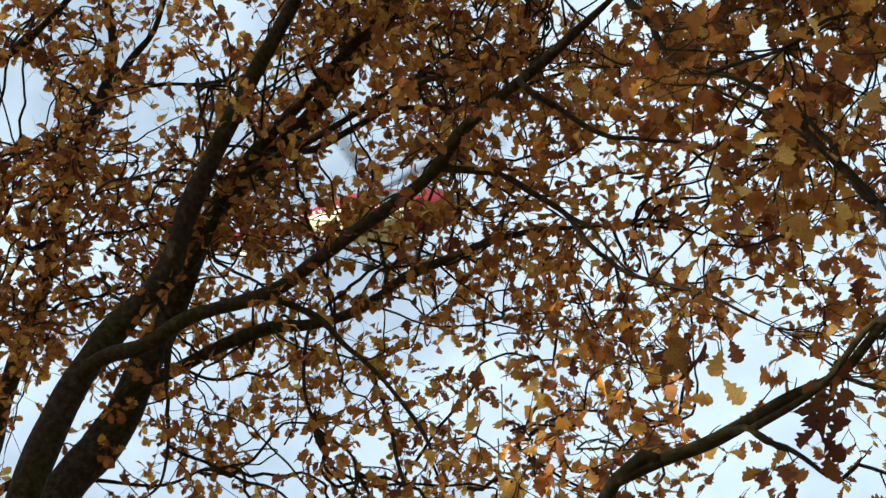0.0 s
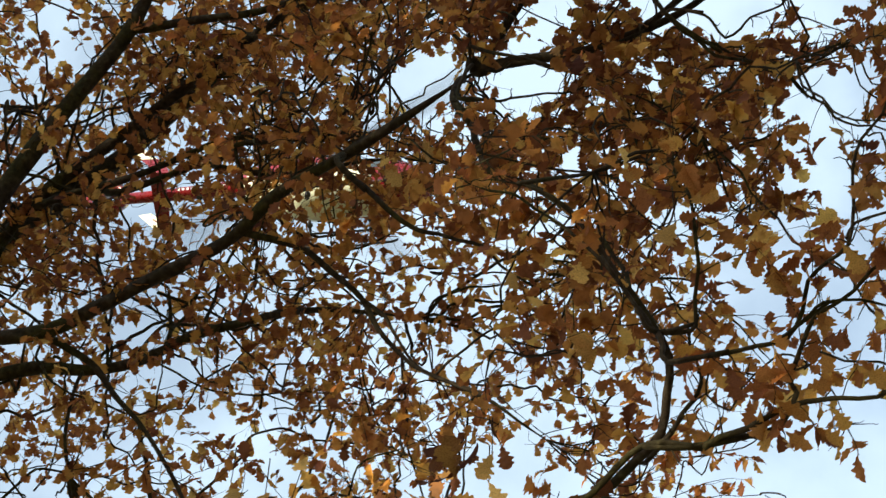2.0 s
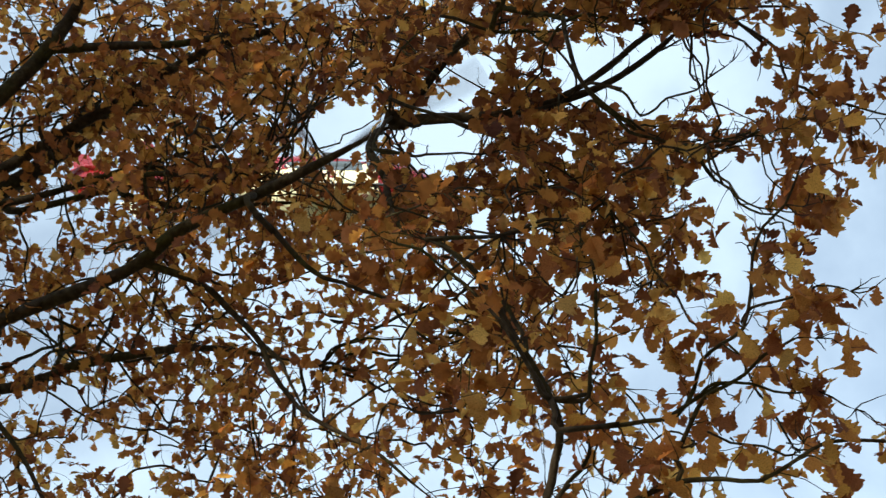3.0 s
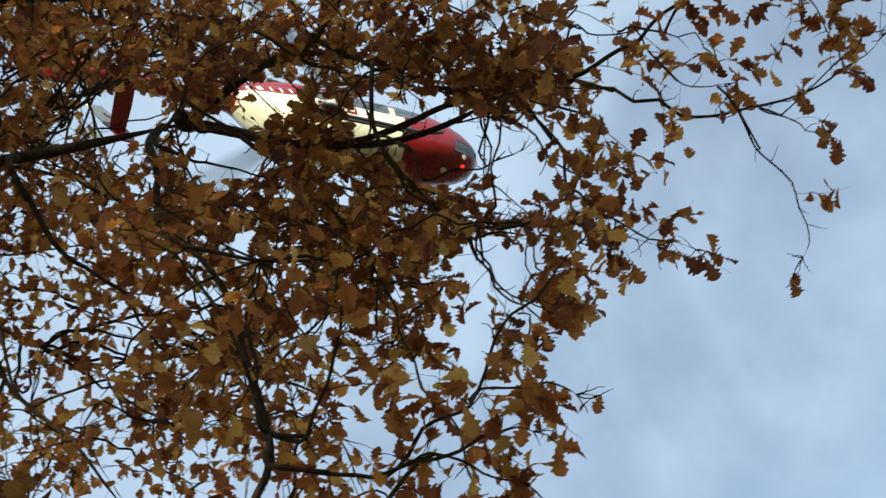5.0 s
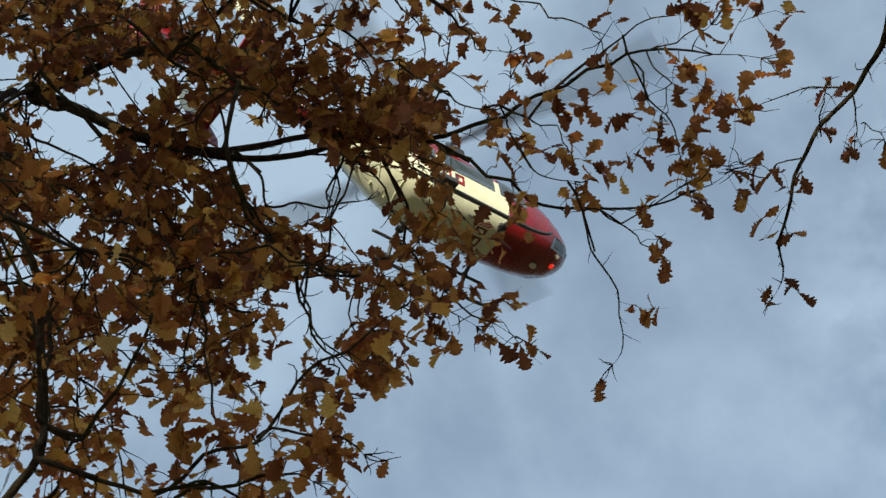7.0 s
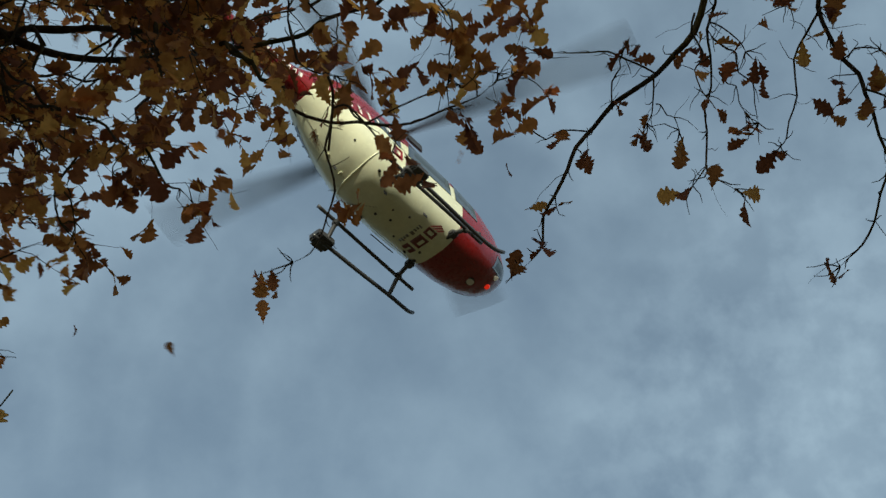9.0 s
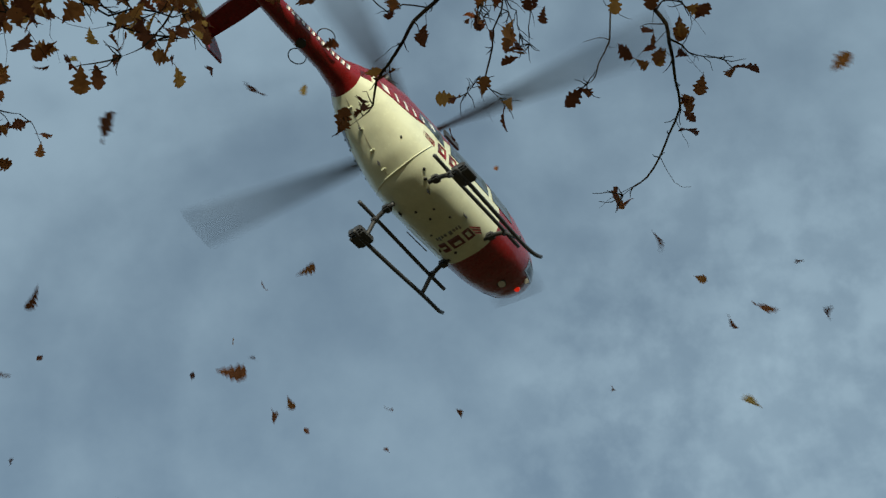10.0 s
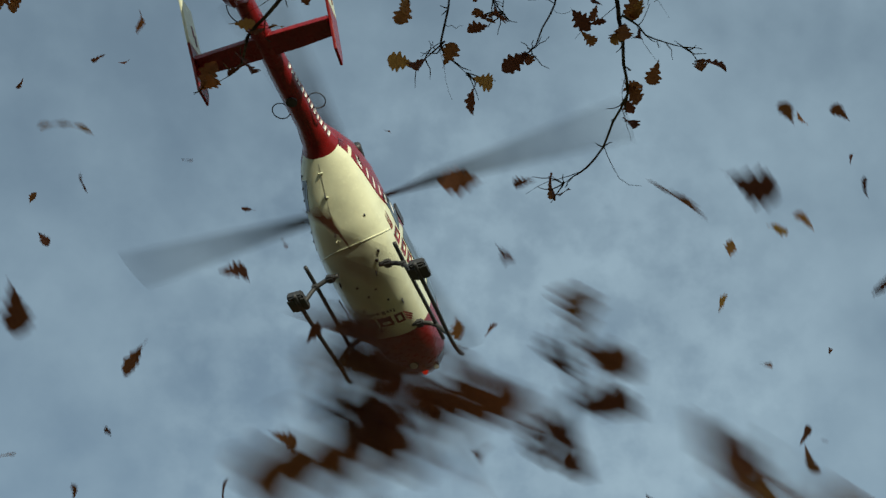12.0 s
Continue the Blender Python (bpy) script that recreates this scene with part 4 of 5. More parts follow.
    for g, leafy in groups.items():
        holder, origin = holders[g]
        leafy.build_twigs("twig_growth", holder, origin)
        leafy.build_leaves("leaves", holder, [v for i, v in enumerate(leafy.leaves) if (g, i) not in single], origin, DIM_LEAF if g == "outer" else LEAF)
        for i, (at, m, size, k) in enumerate(leafy.leaves):
            if (g, i) in single:
                single_leaf(holder, at - origin, m, size, LEAF_MESHES[k])
        if g == "outer":
            for x, y, z in SUNLIT_LEAVES:
                d = leafy.rng.normal(0, 0.5, 3) + np.array([0, 0.2, -1.0])
                at = np.array((x, y, z))
                single_leaf(oak, at - o, leaf_frame(d, np.array([0.5, -0.6, -0.5]) + leafy.rng.normal(0, 0.3, 3)), 0.12, SUNLIT_MESHES[int(leafy.rng.integers(3))])
                tube("leaf_stalk", [at - o, at - o + np.array([0.02, 0.01, 0.07]), at - o + np.array([0.05, 0.02, 0.16])], 0.002, 0.003, BARK, oak, 5, 0.05)
        LEAF_SPOTS.extend(v[0] for v in leafy.leaves[::7])
    return oak


build_oak()


# ---- the second oak, of which only hanging branches show ----
HANGING = []


def hanging_branch(bough, r0, r1, leafy, leafy_from, *bends):
    HANGING.append((bough, bends, r0, r1, leafy, leafy_from))


hanging_branch("1", 0.013, 0.003, 0.45, 0.25, (0.97, 2.31, 5.86), (0.88, 2.50, 5.70), (0.71, 2.61, 5.60), (0.53, 2.67, 5.52), (0.38, 2.75, 5.41), (0.27, 2.84, 5.28), (0.21, 2.94, 5.13), (0.11, 2.97, 5.03))
hanging_branch("1", 0.004, 0.002, 0.20, 0.30, (0.72, 2.62, 5.61), (0.60, 2.53, 5.65), (0.48, 2.49, 5.65), (0.30, 2.46, 5.64))
hanging_branch("1", 0.003, 0.002, 0.50, 0.40, (0.43, 2.72, 5.46), (0.25, 2.69, 5.44), (0.15, 2.57, 5.46))
hanging_branch("1", 0.003, 0.002, 0.20, 0.40, (0.53, 2.66, 5.49), (0.57, 2.53, 5.57), (0.59, 2.50, 5.59))
hanging_branch("2", 0.005, 0.003, 0.12, 0.40, (0.99, 2.31, 5.86), (0.88, 2.60, 5.62), (0.82, 2.79, 5.41), (0.80, 2.84, 5.27), (0.87, 2.86, 5.15))
hanging_branch("2", 0.003, 0.002, 0.30, 0.40, (0.79, 2.79, 5.22), (0.73, 2.85, 5.19))
hanging_branch("2", 0.004, 0.002, 0.35, 0.20, (0.90, 2.53, 5.63), (0.97, 2.57, 5.55), (1.00, 2.64, 5.45), (1.00, 2.73, 5.34))
hanging_branch("3", 0.010, 0.003, 0.55, 0.12, (1.30, 2.32, 5.76), (1.20, 2.55, 5.59), (1.24, 2.67, 5.43), (1.28, 2.73, 5.29), (1.28, 2.82, 5.15), (1.25, 2.94, 4.98), (1.14, 3.03, 4.85), (1.05, 3.05, 4.78))
hanging_branch("3", 0.005, 0.002, 0.25, 0.20, (1.19, 2.53, 5.55), (1.08, 2.65, 5.42), (1.01, 2.79, 5.25), (0.95, 2.81, 5.16))
hanging_branch("1", 0.004, 0.002, 0.10, 0.80, (0.70, 2.59, 5.57), (0.69, 2.67, 5.49), (0.65, 2.71, 5.44))
hanging_branch("1", 0.003, 0.002, 0.10, 0.80, (0.69, 2.65, 5.47), (0.72, 2.68, 5.44), (0.76, 2.73, 5.40))
hanging_branch("2", 0.004, 0.002, 0.35, 0.10, (0.85, 2.45, 5.69), (0.84, 2.53, 5.56), (0.81, 2.56, 5.47), (0.82, 2.59, 5.36))
hanging_branch("2", 0.003, 0.002, 0.45, 0.10, (0.90, 2.48, 5.66), (0.95, 2.50, 5.57), (0.99, 2.52, 5.49))
hanging_branch("2", 0.003, 0.002, 0.30, 0.40, (0.90, 2.61, 5.52), (0.94, 2.65, 5.45), (0.96, 2.70, 5.38))
hanging_branch("3", 0.003, 0.002, 1.60, 0.10, (1.19, 2.48, 5.64), (1.13, 2.50, 5.62), (1.08, 2.52, 5.59))
hanging_branch("3", 0.003, 0.002, 1.60, 0.10, (1.24, 2.65, 5.39), (1.28, 2.61, 5.38), (1.33, 2.60, 5.33))
hanging_branch("3", 0.004, 0.002, 0.50, 0.30, (1.27, 2.71, 5.27), (1.34, 2.71, 5.18), (1.43, 2.69, 5.09))


def build_hanging():
    oak = new("oak_tree")
    oak.location = (6.2, 0.4, 0)
    tagged(oak, "oak with thin hanging branches and sparse red-brown leaves, darkened for shade", "tree")
    o = np.array(oak.location)
    tube("trunk", [(0, 0, -0.1), (0.02, 0, 0.4), (-0.05, 0.05, 2.5), (-0.2, 0.2, 4.6), (-0.5, 0.5, 6.2)], 0.30, 0.16, BARK, oak, 16, 0.12, rough=0.25)
    pivot = np.array((5.2, 2.6, 8.8))
    tube("limb", [np.array((5.75, 0.85, 5.9)) - o, np.array((5.6, 1.3, 7.0)) - o, np.array((5.4, 2.0, 8.1)) - o, pivot - o, np.array((5.05, 2.85, 9.0)) - o], 0.14, 0.06, BARK, oak, 12, 0.08, rough=0.2)
    for k, g in enumerate(("1", "2", "3")):
        top = np.array(next(b for b in HANGING if b[0] == g)[1][0])
        nxt = np.array(next(b for b in HANGING if b[0] == g)[1][1])
        above = top + (top - nxt) / np.linalg.norm(top - nxt) * 0.9 + (pivot - top) * 0.22
        bough = tube("swaying_bough", [(0, 0, 0), (pivot * 0.6 + above * 0.4) - pivot + np.array([0.1 * k - 0.1, 0.05, 0.2]), above - pivot, (above * 0.5 + top * 0.5) - pivot, top - pivot], 0.04, max(b[2] for b in HANGING if b[0] == g) * 1.05, BARK, oak, 10, 0.08, rough=0.2)
        bough.location = pivot - o
        SWAYING["hang" + g] = (bough, pivot - o)
        leafy = Foliage(np.random.default_rng(40 + k))
        for b in HANGING:
            if b[0] == g:
                line = crooked(b[1], 0.009, leafy.rng)
                tube("branch", [q - pivot for q in line], b[2], b[3], BARK, bough, 7, 0.05, rough=0.3, taper=True)
                leafy.along(line, b[3], b[4] * 2.2, b[5] * 0.8, 0.084, 0.38, (0, 4), 1.4)
        leafy.build_twigs("twig_growth", bough, pivot)
        for at, m, size, j in leafy.leaves:
            single_leaf(bough, at - pivot, m, size, SHADED_MESHES[j])

    # unseen crown, added outside the view to shade the hanging branches
    rng = np.random.default_rng(61)
    leaves = []
    for k in range(38):
        end = np.array((rng.uniform(-4.4, 3.0), rng.uniform(-5.2, 0.0), rng.uniform(4.9, 9.4)))
        start = np.array((-0.1, 0.05, rng.uniform(2.8, 5.6)))
        mid = (start + end) / 2 + np.array([0, 0, 0.3])
        tube("limb", [start, mid, end], 0.07, 0.015, BARK, oak, 7, 0.3, rough=0.2)
        for j in range(70):
            q = rng.uniform(0.3, 1.08)
            leaves.append((mid * (1 - q) + end * q + rng.normal(0, 0.42, 3), leaf_frame(rng.normal(0, 1, 3), rng.normal(0, 1, 3)), rng.uniform(0.13, 0.2), int(rng.integers(len(LEAF_SHAPES)))))
    Foliage(rng).build_leaves("leaves", oak, leaves)


build_hanging()


# ---- unseen oaks, added behind the camera to keep the low sun off the big oak ----
def build_shade_tree(x, y, height, seed, label):
    oak = new("oak_tree")
    oak.location = (x, y, 0)
    tagged(oak, label, "tree", group="trees of the wood's edge")
    rng = np.random.default_rng(seed)
    tube("trunk", [(0, 0, -0.1), (0.05, 0, height * 0.2), (0.0, 0.1, height * 0.45), (0.1, 0, height * 0.8)], 0.34, 0.09, BARK, oak, 14, 0.3, rough=0.2)
    leaves = []
    for k in range(26):
        h = height * rng.uniform(0.32, 0.80)
        a = rng.uniform(0, 2 * math.pi)
        reach = height * 0.30 * (1.15 - abs(h / height - 0.5)) * rng.uniform(0.6, 1.1)
        end = np.array([math.cos(a) * reach, math.sin(a) * reach, h + rng.uniform(0.5, 2.2)])
        mid = np.array([end[0] * 0.5, end[1] * 0.5, h + 0.4])
        tube("limb", [(0.05, 0.03, h - 0.3), mid, end], 0.09, 0.02, BARK, oak, 7, 0.4, rough=0.2)
        for j in range(140):
            s = rng.uniform(0.25, 1.05)
            at = mid * (1 - s) + end * s + rng.normal(0, 0.62, 3)
            leaves.append((at, leaf_frame(rng.normal(0, 1, 3), rng.normal(0, 1, 3)), rng.uniform(0.22, 0.36), int(rng.integers(len(LEAF_SHAPES)))))
    Foliage(rng).build_leaves("leaves", oak, leaves)


for sx, sy, sh, sseed in ((4.0, -11.0, 14.5, 3), (-1.5, -13.5, 18.5, 4), (-6.5, -11.5, 18.0, 8), (1.2, -17.0, 20.0, 9), (-4.2, -17.5, 21.0, 12)):
    build_shade_tree(sx, sy, sh, sseed, "unseen oak added behind the camera to shade the big oak")


# ---- helicopter ----
# local frame: x ahead, y to its left, z up from the skids, rotor mast at x = 0
HULL = [(3.20, 1.12, 1.34, 0.10), (3.14, 0.98, 1.47, 0.26), (3.0, 0.83, 1.60, 0.42), (2.75, 0.69, 1.78, 0.56), (2.4, 0.59, 2.0, 0.67), (1.9, 0.52, 2.2, 0.745),
        (1.2, 0.50, 2.30, 0.78), (0.3, 0.50, 2.33, 0.79), (-0.5, 0.54, 2.33, 0.79), (-1.0, 0.66, 2.33, 0.765), (-1.5, 0.90, 2.33, 0.69), (-2.0, 1.24, 2.35, 0.60),
        (-2.4, 1.56, 2.36, 0.48), (-2.7, 1.78, 2.36, 0.30), (-3.2, 1.86, 2.32, 0.225), (-4.2, 1.88, 2.29, 0.21), (-5.2, 1.92, 2.29, 0.185), (-6.0, 1.93, 2.33, 0.16)]
HULL_X = [h[0] for h in HULL][::-1]


def hull_at(x, th, out=0.0):
    """A point of the hull at station x; th in degrees from the right-hand side over the keel (270 is the keel, 90 the roof)."""
    lo, hi, hw = (float(np.interp(x, HULL_X, [h[k] for h in HULL][::-1])) for k in (1, 2, 3))
    n = float(np.interp(x, [-3.0, -1.5, 2.0, 3.2], [2.0, 2.7, 2.7, 2.1]))
    zc, hh = lo + (hi - lo) * 0.52, (hi - lo) * 0.5
    c, s = math.cos(radians(th)), math.sin(radians(th))
    y = -math.copysign(abs(c) ** (2 / n), c) * (hw + out)
    up = (hi - zc if s > 0 else zc - lo) + out
    return Vector((x, y, zc + math.copysign(abs(s) ** (2 / n), s) * up))


def hull_patch(name, corners, material, parent, out=0.006, label="", nx=6, nt=6):
    """A thin plate that lies on the hull: corners (x, th) in order round it."""
    (a, b, c, d) = [np.array(q, float) for q in corners]
    verts, faces = [], []
    for layer in (out, -0.02):
        for i in range(nx + 1):
            for k in range(nt + 1):
                u, v = i / nx, k / nt
                q = (a * (1 - u) + b * u) * (1 - v) + (d * (1 - u) + c * u) * v
                verts.append(tuple(hull_at(q[0], q[1], layer)))
    m, w = (nx + 1) * (nt + 1), nt + 1
    for i in range(nx):
        for k in range(nt):
            p = i * w + k
            faces.append((p, p + 1, p + w + 1, p + w))
    rim = [k for k in range(nt + 1)] + [i * w + nt for i in range(1, nx + 1)] + [nx * w + k for k in range(nt - 1, -1, -1)] + [i * w for i in range(nx - 1, 0, -1)]
    for p, q in zip(rim, rim[1:] + rim[:1]):
        faces.append((p, q, q + m, p + m))
    return mesh_ob(name, verts, faces, material, parent, True, label)


def hull_piece(name, x0, x1, th0, th1, material, parent, nx, nt, label=""):
    """A closed or open stretch of the hull's skin."""
    verts, faces = [], []
    for i in range(nx + 1):
        for k in range(nt + 1):
            verts.append(tuple(hull_at(x0 + (x1 - x0) * i / nx, th0 + (th1 - th0) * k / nt)))
    w = nt + 1
    for i in range(nx):
        for k in range(nt):
            p = i * w + k
            faces.append((p, p + 1, p + w + 1, p + w))
    return mesh_ob(name, verts, faces, material, parent, True, label)


def plate(outline, thick, axis):
    """A flat plate with rounded rim: outline of (a, b), thickness along axis 'y' or 'z'."""
    bm = bmesh.new()
    layers = []
    for d, s in ((-thick / 2, 0.97), (-thick / 4, 1.0), (thick / 4, 1.0), (thick / 2, 0.97)):
        ca = sum(p[0] for p in outline) / len(outline)
        cb = sum(p[1] for p in outline) / len(outline)
        ring = []
        for p in outline:
            q = (ca + (p[0] - ca) * s, cb + (p[1] - cb) * s)
            ring.append(bm.verts.new((q[0], d, q[1]) if axis == "y" else (q[0], q[1], d)))
        layers.append(ring)
    n = len(outline)
    for r0, r1 in zip(layers, layers[1:]):
        for k in range(n):
            bm.faces.new((r0[k], r0[(k + 1) % n], r1[(k + 1) % n], r1[k]))
    bm.faces.new(layers[0][::-1])
    bm.faces.new(layers[-1])
    return bm


def disc(radius, thick, centre, turn=None, sides=24):
    bm = bmesh.new()
    bmesh.ops.create_cone(bm, cap_ends=True, segments=sides, radius1=radius, radius2=radius * 0.9, depth=thick)
    bmesh.ops.transform(bm, matrix=Matrix.Translation(centre) @ (turn or Matrix()), verts=bm.verts)
    return bm


def build_helicopter():
    heli = new("helicopter")
    tagged(heli, "red and white twin-engine rescue helicopter on skids, in flight", "helicopter")
    # hull: red nose, white belly, red tail boom
    hull_piece("nose", 1.21, 3.195, 0, 360, RED, heli, 22, 48, "gloss red nose")
    cap = bmesh.new()
    bmesh.ops.create_uvsphere(cap, u_segments=20, v_segments=12, radius=1.0)
    bmesh.ops.transform(cap, matrix=Matrix.Translation((3.185, 0, 1.235)) @ Matrix.Diagonal((0.05, 0.105, 0.115, 1)), verts=cap.verts)
    part("nose_tip", cap, RED, heli, smooth=True)
    hull_piece("belly", -2.62, 1.21, 165, 375, WHITE, heli, 44, 40, "cream-white belly")
    hull_piece("upper_body", -2.62, 1.21, 15, 165, RED, heli, 30, 24, "gloss red upper body")
    hull_piece("tail_boom", -6.2, -2.62, 0, 360, RED, heli, 26, 24, "gloss red tail boom")
    # engine cowling
    verts, faces, rows = [], [], [(1.5, 2.2, 0.2, 0.10), (1.2, 2.42, 0.42, 0.3), (0.6, 2.72, 0.52, 0.45), (-0.4, 2.86, 0.58, 0.5), (-1.4, 2.84, 0.58, 0.5), (-2.1, 2.70, 0.50, 0.42),
                                  (-2.6, 2.50, 0.34, 0.25), (-3.0, 2.32, 0.2, 0.1)]
    for x, z, w, h in rows:
        for k in range(21):
            a = math.pi * k / 20
            verts.append((x, -math.copysign(abs(math.cos(a)) ** 0.7, math.cos(a)) * w, 2.12 + (z - 2.12) * abs(math.sin(a)) ** 0.7))
    for i in range(len(rows) - 1):
        for k in range(20):
            p = i * 21 + k
            faces.append((p, p + 1, p + 22, p + 21))
    mesh_ob("engine_cowling", verts, faces, RED, heli, True, "gloss red engine cowling")
    for s in (-1, 1):
        ex = tube("exhaust_pipe", [(-1.45, 0.38 * s, 2.56), (-1.72, 0.42 * s, 2.56), (-1.96, 0.44 * s, 2.56)], 0.085, 0.095, DARK, heli, 16, 0.05)
        ex["label"] = "sooty exhaust pipe"
        inlet = box_bm((0.5, 0.05, 0.22), (0.1, 0.56 * s, 2.6), 0.02)
        part("air_inlet", inlet, DARK, heli)
    # glazing, with doors
    hull_patch("windscreen", [(1.75, 35), (3.12, 22), (3.12, 158), (1.75, 145)], GLASS, heli, 0.008, "smoked windscreen", 14, 16)
    for th0, th1 in ((-2, 30), (182, 150)):
        hull_patch("door_window", [(1.0, th0), (1.72, th0), (1.6, th1), (1.0, th1)], GLASS, heli, 0.009)
        hull_patch("cabin_window", [(-0.45, th0), (0.85, th0), (0.85, th1), (-0.35, th1)], GLASS, heli, 0.009)
        hull_patch("rear_window", [(-1.35, th0 + (4 if th0 < 90 else -4)), (-0.65, th0), (-0.65, th1), (-1.2, th1)], GLASS, heli, 0.009)
    for th0, th1 in ((314, 345), (226, 195)):
        hull_patch("chin_window", [(2.45, th0), (3.08, th0), (3.13, th1), (2.5, th1)], GLASS, heli, 0.008)
    hull_patch("clamshell_window", [(-2.3, 222), (-1.8, 216), (-1.75, 190), (-2.2, 192)], GLASS, heli, 0.008)
    # seams and panel gaps of the belly
    tube("door_seam", [hull_at(-0.72 - 0.52 * (1 - ((th - 285) / 85) ** 2), th, 0.004) for th in range(200, 341, 10)], 0.012, 0.012, WHITE, heli, 6, 0.06)
    tube("rear_seam", [hull_at(x, 262, 0.001) for x in (-1.25, -1.7, -2.1, -2.55)], 0.0035, 0.0035, GREYMARK, heli, 5, 0.08)
    tube("keel_seam", [hull_at(x, 236, 0.0) for x in (-0.7, 0.0, 0.6, 1.18)], 0.005, 0.005, GREYMARK, heli, 5, 0.08)
    for x, th, r in ((-0.35, 262, 0.028), (-0.2, 275, 0.024), (-0.05, 268, 0.026), (0.15, 282, 0.024), (0.95, 262, 0.03), (-0.8, 292, 0.035), (-0.95, 300, 0.03), (-1.6, 305, 0.022), (0.3, 255, 0.022)):
        p = hull_at(x, th, 0.0)
        bm = disc(r, 0.03, p)
        part("drain_fitting", bm, DARK, heli)
    for x, th in ((-0.6, 285), (-2.1, 262), (-1.5, 262)):
        p = hull_at(x, th, 0.0)
        part("stub_antenna", box_bm((0.09, 0.012, 0.10), p + Vector((0, 0, -0.05)), 0.004), DARK, heli)
    for x, th in ((-1.35, 262), (-1.7, 262), (-2.05, 262), (-2.4, 262)):
        part("hinge", box_bm((0.05, 0.09, 0.03), hull_at(x, th, 0.004), 0.008), WHITE, heli)
    for k in range(8):
        part("fairing_stud", disc(0.02, 0.04, hull_at(-0.9 - 0.2 * k, 192 + 1.2 * k, 0.004)), DARK, heli)
    for x, th, length in ((0.35, 300, 0.12), (-0.45, 240, 0.10), (0.75, 246, 0.07)):
        part("drain_mast", box_bm((length, 0.014, 0.07), hull_at(x, th, 0.0) + Vector((0, 0, -0.03)), 0.005), DARK, heli)
    # markings: plain bars and wing stripes
    for k in range(3):
        hull_patch("wing_stripe", [(0.60 + 0.09 * k, 292), (0.65 + 0.09 * k, 292), (0.84 + 0.05 * k, 303 - 2 * k), (0.80 + 0.05 * k, 304 - 2 * k)], MARK, heli, 0.004, nx=2, nt=4)
    for th0, th1, x0, x1, g0, g1 in ((290.0, 278.5, 0.66, 0.80, 287.0, 281.5), (275.0, 264.5, 0.73, 0.81, 272.3, 267.6), (261.0, 250.5, 0.70, 0.76, 258.3, 250.6)):
        hull_patch("emblem_block", [(0.60, th0), (0.86, th0), (0.86, th1), (0.60, th1)], MARK, heli, 0.004, nx=4, nt=6)
        hull_patch("emblem_gap", [(x0, g0), (x1, g0), (x1, g1), (x0, g1)], WHITE, heli, 0.007, nx=2, nt=4)
    for k in range(8):
        th = 283 - 3.6 * k
        hull_patch("caption_bar", [(0.42, th), (0.49 if k % 3 else 0.52, th), (0.49 if k % 3 else 0.52, th - 2.2), (0.42, th - 2.2)], GREYMARK, heli, 0.004, nx=1, nt=2)
    for s in (0, 1):
        t = (lambda a: a) if s == 0 else (lambda a: 180 - a)
        for k in range(3):
            hull_patch("wing_stripe", [(-1.25, t(352 - 3.2 * k)), (-0.95, t(351 - 3.2 * k)), (-0.95, t(349 - 3.2 * k)), (-1.15, t(350 - 3.2 * k))], RED, heli, 0.005, nx=3, nt=2)
        for k in range(3):
            x = -0.85 + 0.33 * k
            hull_patch("emblem_bar", [(x, t(356)), (x + 0.24, t(356)), (x + 0.24, t(341)), (x, t(341))], RED, heli, 0.005, nx=3, nt=3)
            hull_patch("emblem_gap", [(x + 0.07, t(352)), (x + 0.17, t(352)), (x + 0.17, t(346)), (x + 0.07, t(346))], WHITE, heli, 0.008, nx=2, nt=2)
        hull_patch("red_band", [(-2.62, t(-16)), (-0.25, t(12)), (-0.25, t(16)), (-2.62, t(16))], RED, heli, 0.004, "red band along the flank", 16, 8)
        for k in range(6):                      # registration, as plain bars on the band
            x = -2.2 + 0.22 * k + (0.08 if k > 0 else 0)
            w = 0.14 if k in (0, 5) else 0.06
            hull_patch("registration_bar", [(x, t(-6 + 2 * k)), (x + w, t(-5.5 + 2 * k)), (x + w - 0.06, t(7 + 1.4 * k)), (x - 0.06, t(6.5 + 1.4 * k))], LETTER, heli, 0.009, nx=2, nt=4)
        for k in range(13):                     # writing along the boom, as plain bars
            x = -4.55 + 0.135 * k
            hull_patch("boom_bar", [(x, t(358)), (x + 0.085, t(358)), (x + 0.085, t(336)), (x, t(336))], LETTER, heli, 0.005, nx=1, nt=3)
    # lamps of the nose
    lamp = part("landing_light", disc(0.10, 0.05, hull_at(2.27, 271, 0.0), Euler((0.1, 0.25, 0)).to_matrix().to_4x4()), DARK, heli, "round landing light")
    part("lens", disc(0.082, 0.02, hull_at(2.27, 271, 0.0) + Vector((0.005, 0, -0.03)), Euler((math.pi, 0.25, 0)).to_matrix().to_4x4()), LENS, lamp)
    lamp = part("landing_light", disc(0.075, 0.05, hull_at(2.70, 306, 0.0), Euler((0.0, 0.6, 0)).to_matrix().to_4x4()), DARK, heli, "round landing light")
    part("lens", disc(0.06, 0.02, hull_at(2.70, 306, 0.0) + Vector((0.01, 0, -0.03)), Euler((math.pi, 0.5, 0)).to_matrix().to_4x4()), LENS, lamp)
    part("beacon", disc(0.06, 0.06, hull_at(2.72, 280, 0.0), Euler((math.pi, 0.4, 0)).to_matrix().to_4x4()), BEACON, heli, "red beacon")
